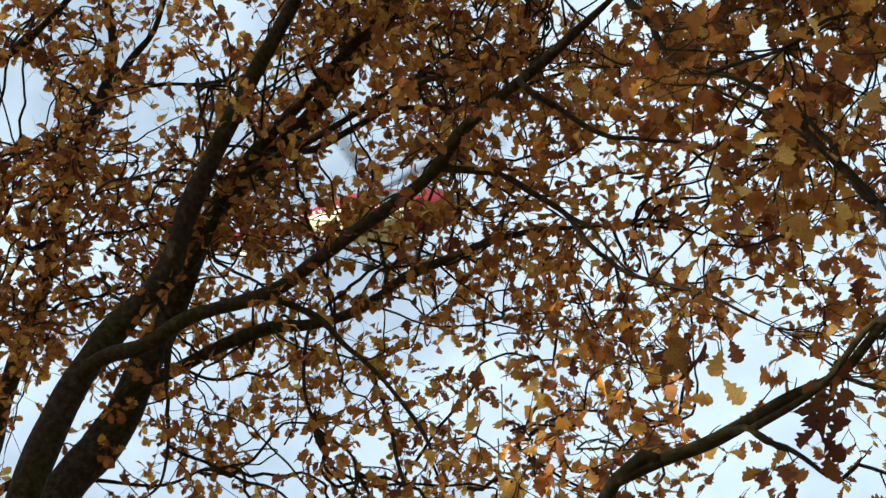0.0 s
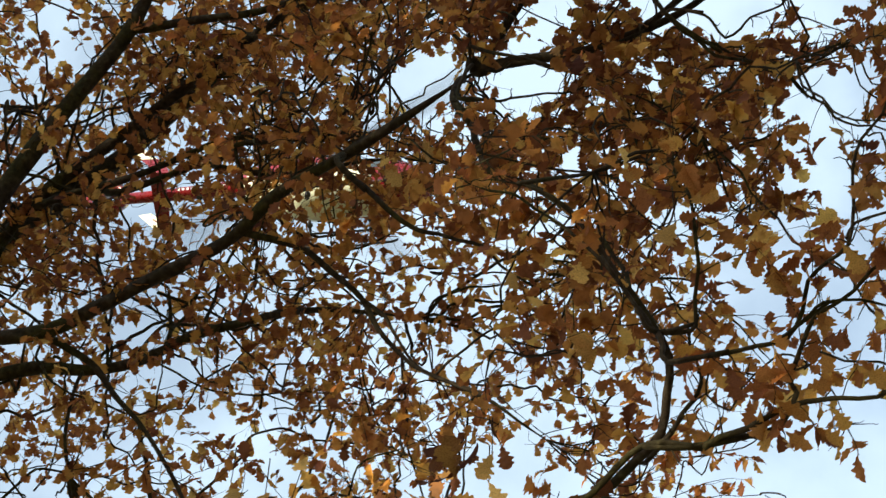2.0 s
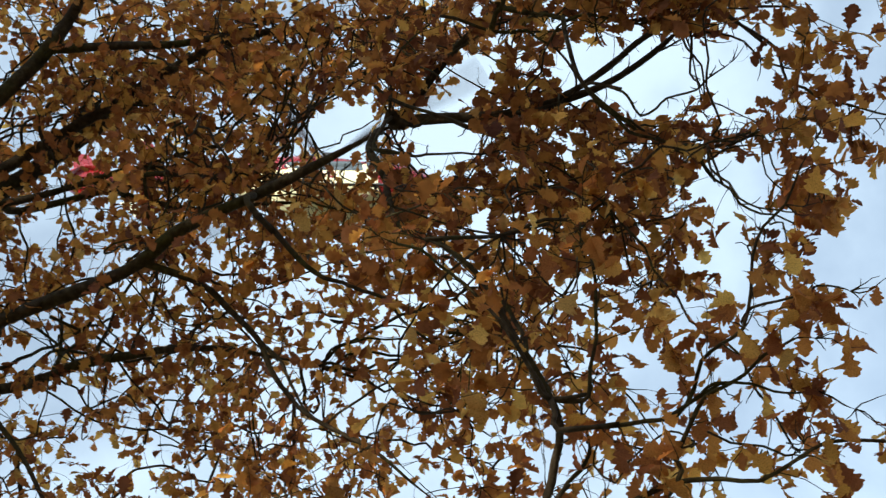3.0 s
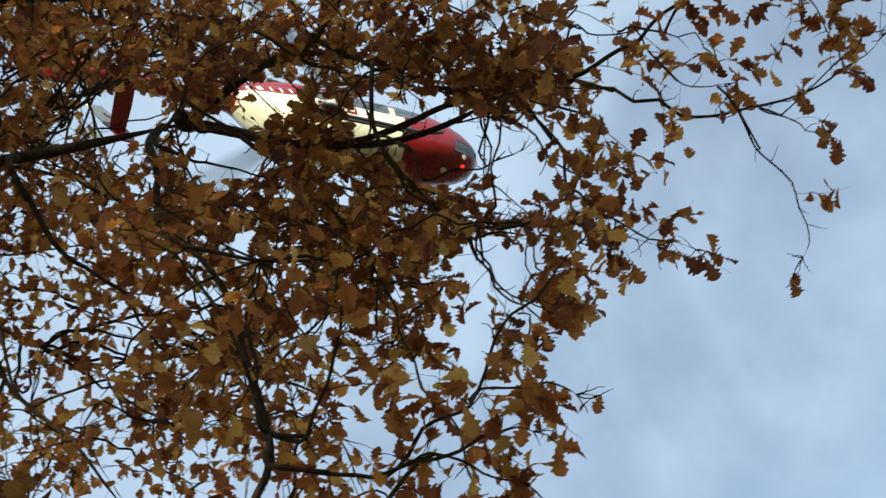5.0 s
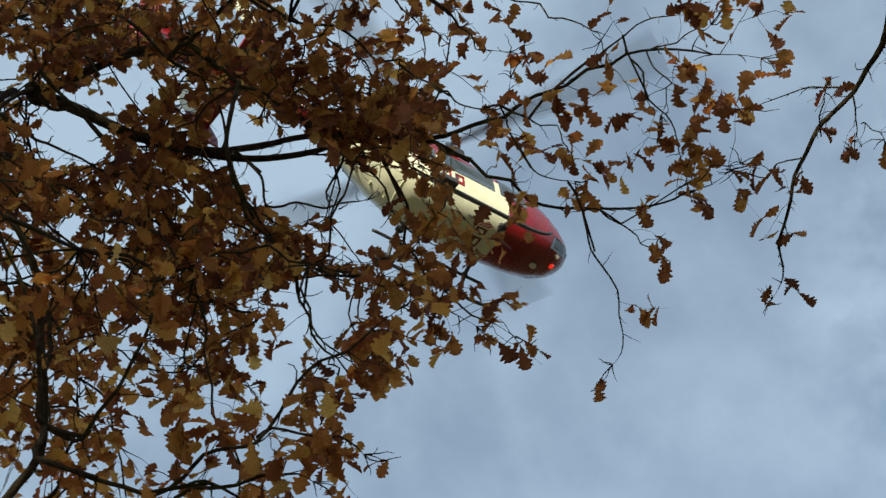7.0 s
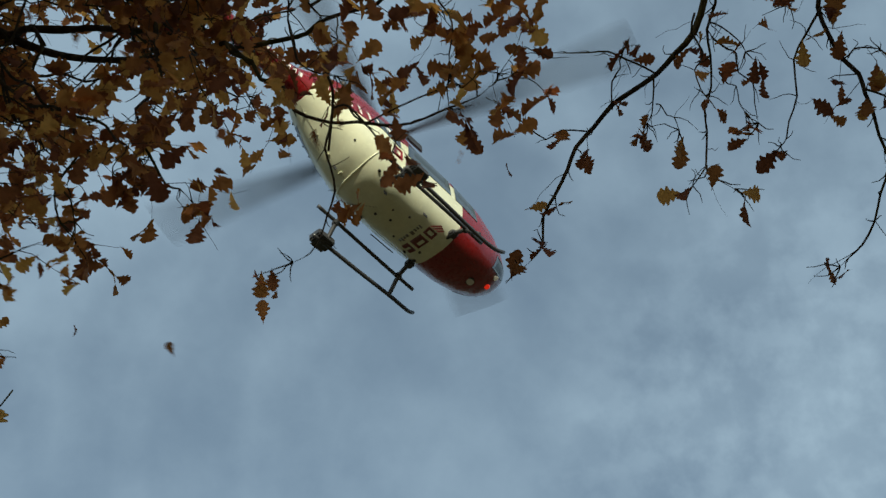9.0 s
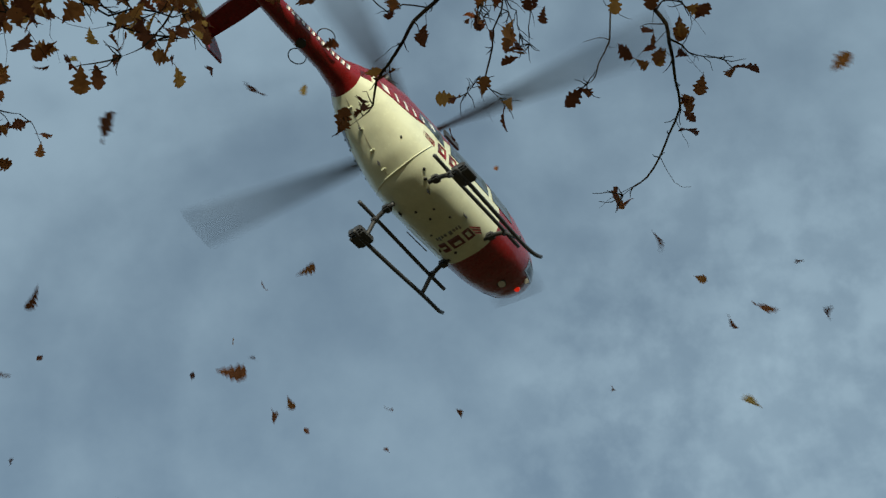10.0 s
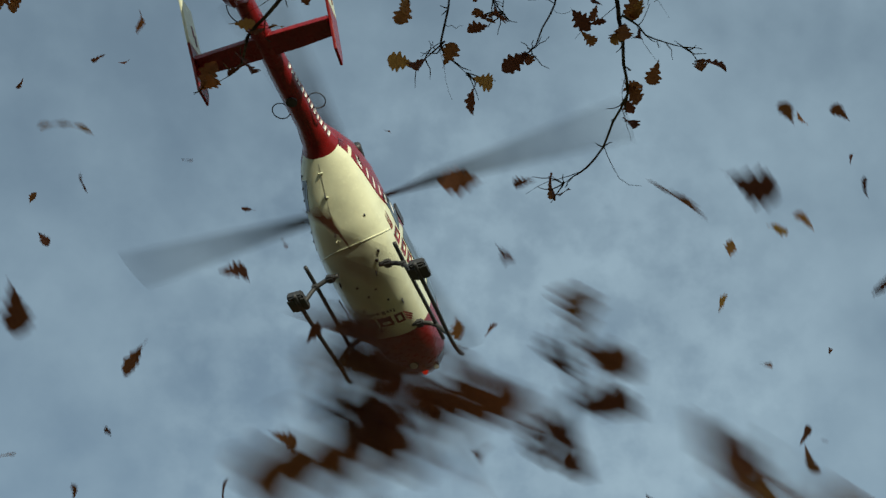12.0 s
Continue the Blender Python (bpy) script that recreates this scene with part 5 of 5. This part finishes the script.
    # skids
    for s in (-1, 1):
        gear = tube("skid_tube", [(-1.05, 1.15 * s, 0.10), (-0.74, 1.15 * s, 0.10), (0.2, 1.14 * s, 0.085), (1.09, 1.12 * s, 0.075), (1.5, 1.13 * s, 0.08), (1.72, 1.15 * s, 0.12), (1.86, 1.16 * s, 0.2)],
                    0.042, 0.04, DARK, heli, 10, 0.06)
        shoe = part("skid_pad", box_bm((0.44, 0.30, 0.16), (-0.78, 1.17 * s, 0.19), 0.03), DARK, heli, "black box-shaped pad on the skid")
        part("pad_flange", box_bm((0.30, 0.34, 0.03), (-0.78, 1.17 * s, 0.10), 0.008), BLADE, shoe)
        tube("step_tube", [(-1.22, 0.86 * s, 0.56), (-0.5, 0.86 * s, 0.52), (0.8, 0.88 * s, 0.46), (1.55, 0.88 * s, 0.43)], 0.038, 0.038, DARK, heli, 8, 0.1)
        if s > 0:
            tube("handrail", [hull_at(0.15, 213, 0.05), hull_at(0.8, 213, 0.05)], 0.012, 0.012, DARK, heli, 6, 0.1)
    for x in (-0.74, 1.09):
        for s in (-1, 1):
            tube("cross_tube", [(x, 0.40 * s, 0.60), (x, 0.62 * s, 0.56), (x, 0.86 * s, 0.44), (x, 1.05 * s, 0.20), (x, 1.15 * s, 0.09)], 0.048, 0.042, DARK, heli, 10, 0.05)
            part("clamp", box_bm((0.12, 0.12, 0.10), (x, 0.86 * s, 0.46), 0.02), DARK, heli)
            part("cross_tube_mount", box_bm((0.18, 0.16, 0.12), (x, 0.56 * s, 0.57), 0.03), DARK, heli)
    # tail
    tailplane = part("tailplane", plate([(-4.90, -1.2), (-4.86, -0.6), (-4.86, 0.6), (-4.90, 1.2), (-5.27, 1.2), (-5.29, 0.0), (-5.27, -1.2)], 0.10, "z"), RED, heli, "gloss red tailplane")
    tailplane.location = (0, 0, 2.0)
    for s in (-1, 1):
        low = part("end_plate", plate([(0.42, -0.62), (0.40, -0.40), (0.10, 0.18), (-0.36, 0.18), (-0.16, -0.12), (0.10, -0.56)], 0.05, "y"), RED, heli, "red and white end plate")
        low.location = (-5.08, 1.225 * s, 2.05)
        low.rotation_euler = (0, 0, radians(-3 * s))
        top = part("end_plate_top", plate([(0.097, 0.185), (-0.42, 0.95), (-0.80, 0.95), (-0.363, 0.185)], 0.05, "y"), WHITE, heli, "white upper end plate")
        top.location = low.location
        top.rotation_euler = low.rotation_euler
        for k in range(2):
            bar = box_bm((0.05, 0.008, 0.2), (-0.18 - 0.12 * k, -0.029, 0.40 + 0.12 * k), 0.002, Euler((0, -0.6, 0)).to_matrix().to_4x4())
            part("end_plate_bar", bar, MARK, top)
    ring = bmesh.new()                          # tail rotor duct
    inner, outer, n = 0.50, 0.64, 36
    loops = []
    for r, y in ((inner, -0.17), (outer, -0.13), (outer, 0.13), (inner, 0.17)):
        loops.append([ring.verts.new((-6.62 + r * math.cos(a) * 1.02, y, 2.22 + r * math.sin(a))) for a in (2 * math.pi * k / n for k in range(n))])
    for a, b in zip(loops, loops[1:] + loops[:1]):
        for k in range(n):
            ring.faces.new((a[k], a[(k + 1) % n], b[(k + 1) % n], b[k]))
    part("tail_rotor_duct", ring, RED, heli, "gloss red tail rotor duct", True)
    part("tail_rotor_hub", disc(0.13, 0.2, (-6.62, 0, 2.22), Euler((math.pi / 2, 0, 0)).to_matrix().to_4x4()), DARK, heli)
    for k in range(10):
        a = 2 * math.pi * k / 10 + 0.13 * (k % 3)
        bm = box_bm((0.40, 0.02, 0.07), (0.3, 0, 0), 0.006)
        bmesh.ops.transform(bm, matrix=Matrix.Translation((-6.62, 0, 2.22)) @ Matrix.Rotation(a, 4, "Y"), verts=bm.verts)
        part("tail_rotor_blade", bm, BLADE, heli)
    part("tail_fin", plate([(-5.7, 2.15), (-6.35, 2.75), (-6.75, 3.55), (-7.15, 3.55), (-7.08, 2.7), (-7.0, 2.3), (-6.3, 2.3)], 0.13, "y"), RED, heli, "gloss red tail fin")
    part("tail_bumper", plate([(-6.2, 1.62), (-6.9, 1.5), (-7.0, 1.62), (-6.9, 1.75), (-6.3, 1.9)], 0.08, "y"), RED, heli)
    for s in (-1, 1):                           # loop aerials on both sides of the boom
        pts = [(-3.62 + 0.18 * math.cos(a), s * (0.335 + 0.15 * math.sin(a)), 2.06) for a in (2 * math.pi * k / 14 for k in range(15))]
        tube("loop_aerial", pts, 0.011, 0.011, DARK, heli, 6, 0.04)
    tube("wire_aerial", [(-5.4, 0.18, 2.1), (-5.75, 0.32, 2.12), (-5.95, 0.30, 2.14), (-5.95, 0.22, 2.14)], 0.010, 0.010, DARK, heli, 6, 0.05)
    part("boom_camera", disc(0.10, 0.06, (-3.9, 0.02, 1.865)), DARK, heli)
    # rotor
    part("mast", disc(0.11, 0.55, (0, 0, 2.9), None, 18), DARK, heli)
    rotor = part("main_rotor", disc(0.22, 0.16, (0, 0, 0), None, 20), DARK, heli, "four-bladed main rotor")
    rotor.location = (0, 0, 3.10)
    for k in range(4):
        bm = bmesh.new()
        rings = []
        for r, chord, th in ((0.15, 0.12, 0.09), (0.7, 0.12, 0.06), (1.1, 0.20, 0.045), (1.5, 0.30, 0.04), (3.2, 0.30, 0.036), (5.0, 0.29, 0.032), (5.34, 0.24, 0.022), (5.4, 0.18, 0.015)):
            prof = [(-0.30, 0), (-0.2, 0.42), (0.1, 0.5), (0.45, 0.28), (0.70, 0), (0.45, -0.2), (0.1, -0.4), (-0.2, -0.36)]
            rings.append([bm.verts.new((r, -c * chord, 0.012 * r + h * th)) for c, h in prof])
        for a, b in zip(rings, rings[1:]):
            for i in range(8):
                bm.faces.new((a[i], a[(i + 1) % 8], b[(i + 1) % 8], b[i]))
        bm.faces.new(rings[0][::-1])
        bm.faces.new(rings[-1])
        bmesh.ops.transform(bm, matrix=Matrix.Rotation(math.pi / 2 * k, 4, "Z"), verts=bm.verts)
        part("rotor_blade", bm, BLADE, rotor)
    return heli, rotor


HELICOPTER, ROTOR = build_helicopter()


# ---- what moves ----
def heli_pose(x, y, z, heading, nose_up, bank):
    h, p, r = radians(heading), radians(nose_up), radians(bank)
    ahead = Vector((math.sin(h) * math.cos(p), math.cos(h) * math.cos(p), math.sin(p)))
    left = Vector((-math.cos(h), math.sin(h), 0))
    up = ahead.cross(left)
    left = left * math.cos(r) + up * math.sin(r)
    up = ahead.cross(left)
    m = Matrix((ahead, left, up)).transposed().to_4x4()
    m.translation = (x, y, z)
    return m


# swing of the outer boughs about their crotches, fitted to the camera's view, later as in the downwash: seconds and
# turns in degrees
SWAY = {}
SWAY["outer"] = ((0, 0.0, 0.0, 0.0), (6.5, 0.0, 0.0, 0.0), (7, 1.8, 1.0, -2.2), (7.5, 5.0, 2.5, -6.0), (7.7, 4.0, 2.0, -7.0), (9.3, -21.8, 1.6, -16.7), (9.5, -22.7, -3.1, -19.7), (10, -29.0, 2.4, -21.5), (10.5, -28.0, 2.4, -20.9), (10.8, -31.3, 4.1, -22.4), (11, -29.0, 4.1, -20.7), (11.5, -24.0, 3.5, -17.4), (12, -18.2, 2.4, -13.6))
SWAY["near"] = ((0, 0.0, 0.0, 0.0), (7.7, 0.0, 0.0, 0.0), (9.3, 8.3, -24.3, 14.7), (9.5, 14.2, -37.5, 15.0), (10, 18.1, -39.2, 9.6), (10.5, 16.5, -36.6, 10.2), (11, 11.9, -26.0, 8.6), (12, 2.8, -4.6, 0.4))
SWAY["hang1"] = ((0, 46.6, -3.2, 7.7), (5, 46.6, -3.2, 7.7), (5.5, 46.6, -3.2, 7.7), (6, 32.6, -3.3, 9.5), (6.5, 34.3, -4.6, 11.4), (7, 27.3, -1.7, 7.4), (7.5, 22.8, -0.5, 5.0), (7.7, 20.5, 0.5, 3.5), (9.3, 0.2, 1.5, -0.1), (9.5, 0.0, 0.0, -0.0), (10, 0.5, 8.1, 0.1), (10.5, -0.5, 5.3, 1.2), (10.8, 0.7, -4.4, -1.3), (11, -0.7, -4.0, 0.5), (11.5, -1.7, 0.4, 2.3), (12, -0.9, -0.4, 1.2))
SWAY["hang2"] = ((0, 5.7, 0.9, -7.1), (5, 5.7, 0.9, -7.1), (7.5, 5.7, 0.9, -7.1), (7.7, 5.9, 1.9, -7.3), (9.3, -0.1, 0.6, 0.1), (9.5, 0.0, -0.0, 0.0), (10, 2.2, 11.4, -2.1), (10.5, 0.1, 2.5, 0.0), (10.8, -0.3, -5.2, 0.1), (11, 0.2, -3.7, -0.4), (11.5, -0.9, 0.1, 1.1), (12, -1.2, -1.6, 1.4))
SWAY["hang3"] = ((0, 5.2, 1.9, -5.2), (5, 5.2, 1.9, -5.2), (7.7, 5.2, 1.9, -5.2), (9.3, -1.2, -0.2, 1.3), (9.5, 0.0, -0.0, 0.0), (10, 0.9, 6.5, -0.1), (10.5, 1.7, 4.6, -1.2), (10.8, -1.8, -4.0, 1.4), (11, -3.2, -3.9, 2.8), (11.5, -2.2, -1.6, 2.1), (12, -2.5, -2.9, 2.2))
# where the torn-off leaves are as they cross the sky, by seconds
BLOWN = []


def blown(t, *places):
    BLOWN.append((t, places))


blown(9.5, (0.02, 1.34, 3.90), (-0.71, 2.74, 5.66), (-1.35, 2.86, 6.29), (-0.97, 3.67, 7.55), (-3.05, 5.17, 9.42), (-1.86, 3.85, 7.21), (-2.08, 6.25, 10.35), (-1.98, 8.11, 12.92), (-1.44, 2.83, 5.39), (-1.78, 3.81, 6.67), (-2.40, 6.53, 10.06), (-2.06, 5.06, 7.74), (-2.63, 8.73, 12.31), (-2.03, 7.72, 10.97), (-1.47, 6.80, 10.05), (-0.96, 6.97, 9.99), (-3.14, 6.83, 9.56))
blown(9.5, (-2.96, 6.97, 9.50), (-4.16, 7.46, 10.46), (-3.10, 5.58, 7.89), (-2.26, 9.43, 11.78), (-1.23, 9.69, 11.72), (-0.75, 1.74, 3.46), (-0.11, 3.43, 4.82), (-0.82, 6.67, 7.52), (0.01, 5.66, 7.56), (0.17, 2.77, 4.43), (0.27, 3.50, 4.74), (0.80, 7.18, 8.30), (0.62, 4.26, 5.00), (0.47, 3.87, 5.91), (1.84, 6.28, 7.72), (-2.44, 4.53, 5.69))
blown(10, (-2.03, 4.99, 9.86), (-2.18, 4.08, 8.40), (-2.59, 4.43, 8.95), (-1.82, 3.59, 5.79), (-3.47, 7.18, 9.10), (-1.32, 5.98, 7.07), (-0.19, 7.45, 8.04), (0.87, 3.92, 5.80), (1.23, 4.08, 5.55))
blown(10, (1.74, 4.61, 5.96), (2.06, 5.57, 7.28), (1.00, 3.72, 4.69), (1.42, 2.80, 5.42), (1.70, 6.80, 8.52), (-3.41, 6.89, 7.76), (1.58, 5.84, 7.16), (-0.82, 4.52, 8.42))
blown(10.5, (-1.40, 2.66, 5.53), (-1.91, 5.00, 8.80), (-1.63, 5.10, 8.79), (-3.93, 8.50, 13.37), (-3.91, 8.00, 12.49), (-3.31, 6.17, 10.02), (-3.14, 6.79, 9.59), (-0.38, 2.28, 4.82), (-2.03, 3.90, 7.79), (-0.27, 0.66, 2.75))
blown(10.5, (-0.54, 1.49, 3.96), (1.58, 8.57, 10.29), (1.34, 3.81, 5.31), (2.98, 10.71, 10.21), (0.52, 1.38, 2.65), (-1.14, 2.61, 5.65), (1.13, 3.10, 6.00), (1.43, 4.11, 7.15), (-0.04, 2.60, 5.81))
blown(11, (-0.92, 3.10, 6.04), (-2.18, 6.53, 10.12), (-2.13, 5.37, 9.59), (-2.19, 5.49, 7.31), (-1.05, 4.38, 5.27), (-1.89, 6.25, 6.58))
blown(11, (-1.99, 7.68, 7.43), (-0.44, 7.44, 8.04), (0.42, 3.84, 4.68), (2.10, 6.60, 7.28), (2.47, 6.38, 6.13))
blown(11.5, (-0.73, 2.48, 4.61), (-0.81, 4.39, 5.32), (-0.75, 5.33, 6.94), (-0.15, 3.41, 4.22), (0.70, 4.75, 4.86), (2.19, 5.99, 6.78))
blown(11.5, (2.15, 5.65, 6.18), (1.74, 5.01, 7.88), (3.28, 7.31, 7.33), (2.71, 6.35, 6.04), (-1.22, 4.85, 5.87))
blown(12, (0.47, 0.77, 2.15), (-0.13, 2.97, 5.55), (-1.17, 7.05, 9.90), (-0.36, 6.91, 10.09), (-0.36, 4.43, 7.08), (-0.17, 1.89, 3.72), (-0.38, 4.62, 6.27), (-1.06, 7.78, 9.23), (0.66, 6.97, 8.54), (-0.73, 5.96, 7.21), (-0.24, 6.72, 6.32), (0.36, 1.88, 3.44), (1.77, 7.11, 9.73))
blown(12, (-0.26, 1.85, 3.24), (0.85, 1.46, 3.22), (0.86, 1.26, 3.04), (1.51, 3.58, 5.48), (0.78, 2.18, 3.97), (2.32, 3.02, 4.75), (0.85, 2.31, 3.81), (4.84, 5.61, 8.10), (5.32, 7.30, 7.77), (0.80, 2.62, 3.44), (0.38, 0.64, 2.07), (1.11, 3.64, 4.75))
blown(11.5, (-0.80, 2.59, 4.59), (-0.99, 3.74, 4.82), (-1.11, 6.10, 6.71), (-0.68, 4.97, 6.54), (2.16, 5.60, 7.67), (2.25, 5.38, 7.13), (2.01, 4.61, 4.92), (0.77, 4.90, 5.02), (2.99, 4.91, 7.21), (2.30, 4.18, 5.29))
blown(11.7, (-0.80, 5.16, 6.31), (-0.56, 2.98, 4.26), (-0.63, 3.15, 4.03), (-0.21, 3.25, 3.97), (-0.19, 3.42, 4.56), (-0.43, 2.53, 4.72), (-0.35, 2.34, 4.87), (1.14, 4.75, 6.66), (1.12, 5.20, 6.94), (1.76, 3.06, 5.19), (2.43, 4.13, 6.76), (2.56, 6.07, 7.78), (1.39, 2.29, 3.74))
blown(11.7, (1.32, 3.10, 4.15), (2.30, 5.26, 5.66), (1.57, 5.60, 5.55), (1.84, 3.87, 4.23), (3.70, 5.53, 6.09), (3.48, 5.88, 7.51), (1.82, 3.43, 4.80), (0.69, 1.64, 3.81), (0.26, 3.69, 4.21), (0.50, 5.64, 8.65))
blown(11.9, (1.77, 2.40, 5.02), (1.34, 1.42, 3.65), (2.39, 2.93, 5.64), (2.97, 3.82, 6.71), (1.96, 2.98, 5.16), (2.72, 3.42, 5.76), (1.66, 2.09, 4.07), (2.68, 4.44, 6.35), (2.32, 3.17, 4.74), (2.81, 5.04, 5.61), (3.69, 5.57, 6.05), (0.71, 1.88, 2.97), (1.19, 2.57, 3.54))
blown(11.9, (1.02, 2.12, 3.17), (0.64, 2.00, 3.18), (1.56, 2.52, 3.31), (0.08, 2.78, 3.60), (0.16, 4.85, 5.18), (0.10, 3.47, 4.52), (0.29, 2.57, 3.53), (0.76, 4.46, 7.00), (-0.11, 5.97, 8.38), (-1.17, 7.31, 8.37), (-0.49, 6.54, 6.24), (-0.34, 2.31, 3.20), (0.29, 2.89, 4.40))
BLOWN_TWIGS = [(12.0, (0.18, 0.90, 2.35), 1), (12.0, (0.24, 0.98, 2.39), 2), (12.0, (0.55, 1.31, 2.67), 3), (12.0, (0.17, 0.97, 2.33), 4), (12.0, (0.59, 0.95, 2.22), 6)]


def build_blown():
    """Leaves and twigs that the downwash tears off: each with its path."""
    rng = np.random.default_rng(23)
    flights = []
    for t, places in BLOWN:
        for p in places:
            k = int(rng.integers(len(LEAF_MESHES)))
            ob = new("oak_leaf", (LEAF_MESHES if rng.random() < 0.25 else SHADED_MESHES)[k])
            size = rng.uniform(0.075, 0.10)
            ob.scale = (size, size, size)
            tagged(ob, "dry brown oak leaf whirling through the air", "leaf", group="leaves torn off by the downwash")
            flights.append((ob, t, np.array(p), rng.integers(1 << 30), False))
    for t, p, seed in BLOWN_TWIGS:
        r = np.random.default_rng(seed)
        line = [(0, 0, 0), (0.06, 0.02, 0.01), (0.12, 0.015, -0.01), (0.19, 0.05, 0.0)]
        twig = tube("oak_twig", [Vector(q) - Vector((0.1, 0.02, 0)) for q in line], 0.003, 0.0015, BARK, None, 6, 0.03)
        tagged(twig, "broken oak twig with brown leaves whirling through the air", "twig")
        for j in range(7):
            s = r.uniform(0.2, 1)
            at = np.array((0.19 * s - 0.1, 0.03 * s - 0.02, 0))
            single_leaf(twig, at, leaf_frame(r.normal(0, 1, 3) * (1, 1, 0.4), r.normal(0, 0.4, 3) + (0, 0, 1)), r.uniform(0.08, 0.12), SHADED_MESHES[int(r.integers(5))])
        flights.append((twig, t, np.array(p), seed, True))
    return flights


FLIGHTS = build_blown()


def blow(ob, t, p, seed, near):
    """From a bough, across the sky at p at the time t, and down to the grass."""
    rng = np.random.default_rng(seed)
    start = np.array(LEAF_SPOTS[int(rng.integers(len(LEAF_SPOTS)))])
    if near:
        start = np.array((-2.8, 1.9, 4.3)) + rng.normal(0, 0.15, 3)
    away = math.dist(start, p)
    t0 = max(8.0, t - max(0.3 if near else 0.45, away / (10.0 if near else rng.uniform(4.0, 6.0))))
    flat = (p - start) * (1, 1, 0)
    flat = flat / (np.linalg.norm(flat) + 0.1)
    t1 = t + max(0.5, p[2] / rng.uniform(3.2, 4.6))
    end = p + flat * rng.uniform(1.5, 4.0) + rng.normal(0, 0.5, 3)
    end[2] = 0.06
    axis = Vector(rng.normal(0, 1, 3)).normalized()
    base = Euler(rng.uniform(-3, 3, 3)).to_quaternion()
    spin = rng.uniform(90, 240)
    rows = []

    def add(when, where):
        m = Matrix.LocRotScale(Vector(where), (Matrix.Rotation(radians(spin) * (min(max(when, t0), t1) - t), 3, axis).to_quaternion() @ base), None)
        rows.append((when, m))
    add(0.0, start)
    add(t0, start)
    n = 5
    for k in range(1, n + 1):
        s = k / n
        bow = np.array([0, 0, 0.5 * s * (1 - s)])
        add(t0 + (t - t0) * s, start + (p - start) * s + bow * (1 if k < n else 0))
    for k in range(1, n + 1):
        s = k / n
        when = t + (t1 - t) * s
        add(when, p + (end - p) * s)
    if t1 < 12.0:
        add(12.0 + 0.5, end)
    walk(ob, rows)


def motions():
    for name, rows in SWAY.items():
        ob, at = SWAYING[name]
        walk(ob, [(t, pose(*at, rx, ry, rz)) for t, rx, ry, rz in rows])
    for ob, t, p, seed, near in FLIGHTS:
        blow(ob, t, p, seed, near)
    walk(HELICOPTER, [(t, heli_pose(*row)) for t, *row in (
    (0, -29.08, 7.73, 38.25, 16.7, -0.9, 0.0),
    (0.5, -26.43, 8.63, 36.33, 18.7, 0.1, -0.1),
    (1, -23.99, 9.47, 34.62, 20.2, 0.6, -0.3),
    (1.5, -22.07, 9.92, 33.20, 20.5, 0.5, -0.6),
    (2, -20.31, 10.30, 32.12, 20.5, -0.0, -0.7),
    (2.5, -18.72, 10.94, 31.16, 20.9, -0.1, -0.8),
    (4.3, -13.29, 13.73, 28.48, 22.5, 0.0, -1.3),
    (4.5, -12.71, 13.88, 27.98, 23.7, 0.1, -1.5),
    (5, -9.91, 13.44, 25.46, 27.8, -2.9, -4.1),
    (5.5, -8.87, 14.49, 24.92, 27.4, -2.6, -2.6),
    (6, -7.38, 14.37, 23.19, 26.8, -3.7, -2.2),
    (6.5, -6.50, 15.35, 22.91, 27.0, -2.8, 0.6),
    (7, -5.33, 15.71, 22.08, 27.2, -1.9, 3.8),
    (7.5, -4.17, 16.00, 20.73, 28.9, 0.9, -0.0),
    (7.7, -3.68, 16.13, 20.24, 29.3, 1.5, -0.5),
    (9.3, -1.75, 15.09, 20.41, 30.6, 1.1, -0.0),
    (9.5, -1.39, 15.30, 20.21, 29.9, 1.0, 0.1),
    (10, -0.41, 15.75, 19.58, 28.4, 0.6, 0.1),
    (10.5, 0.43, 16.20, 18.95, 27.3, 0.2, -0.1),
    (11, 1.16, 16.80, 18.26, 27.1, -0.4, -0.2),
    (11.5, 1.82, 17.32, 17.66, 26.6, -0.9, 0.9),
    (12, 3.90, 17.93, 16.77, 29.6, -1.2, 1.7),
    )])
    walk(ROTOR, [(k / FPS, pose(0, 0, 3.10, 0, 0, 75.5 + 1883.6 * k / FPS)) for k in range(int(12 * FPS) + 1)])


motions()
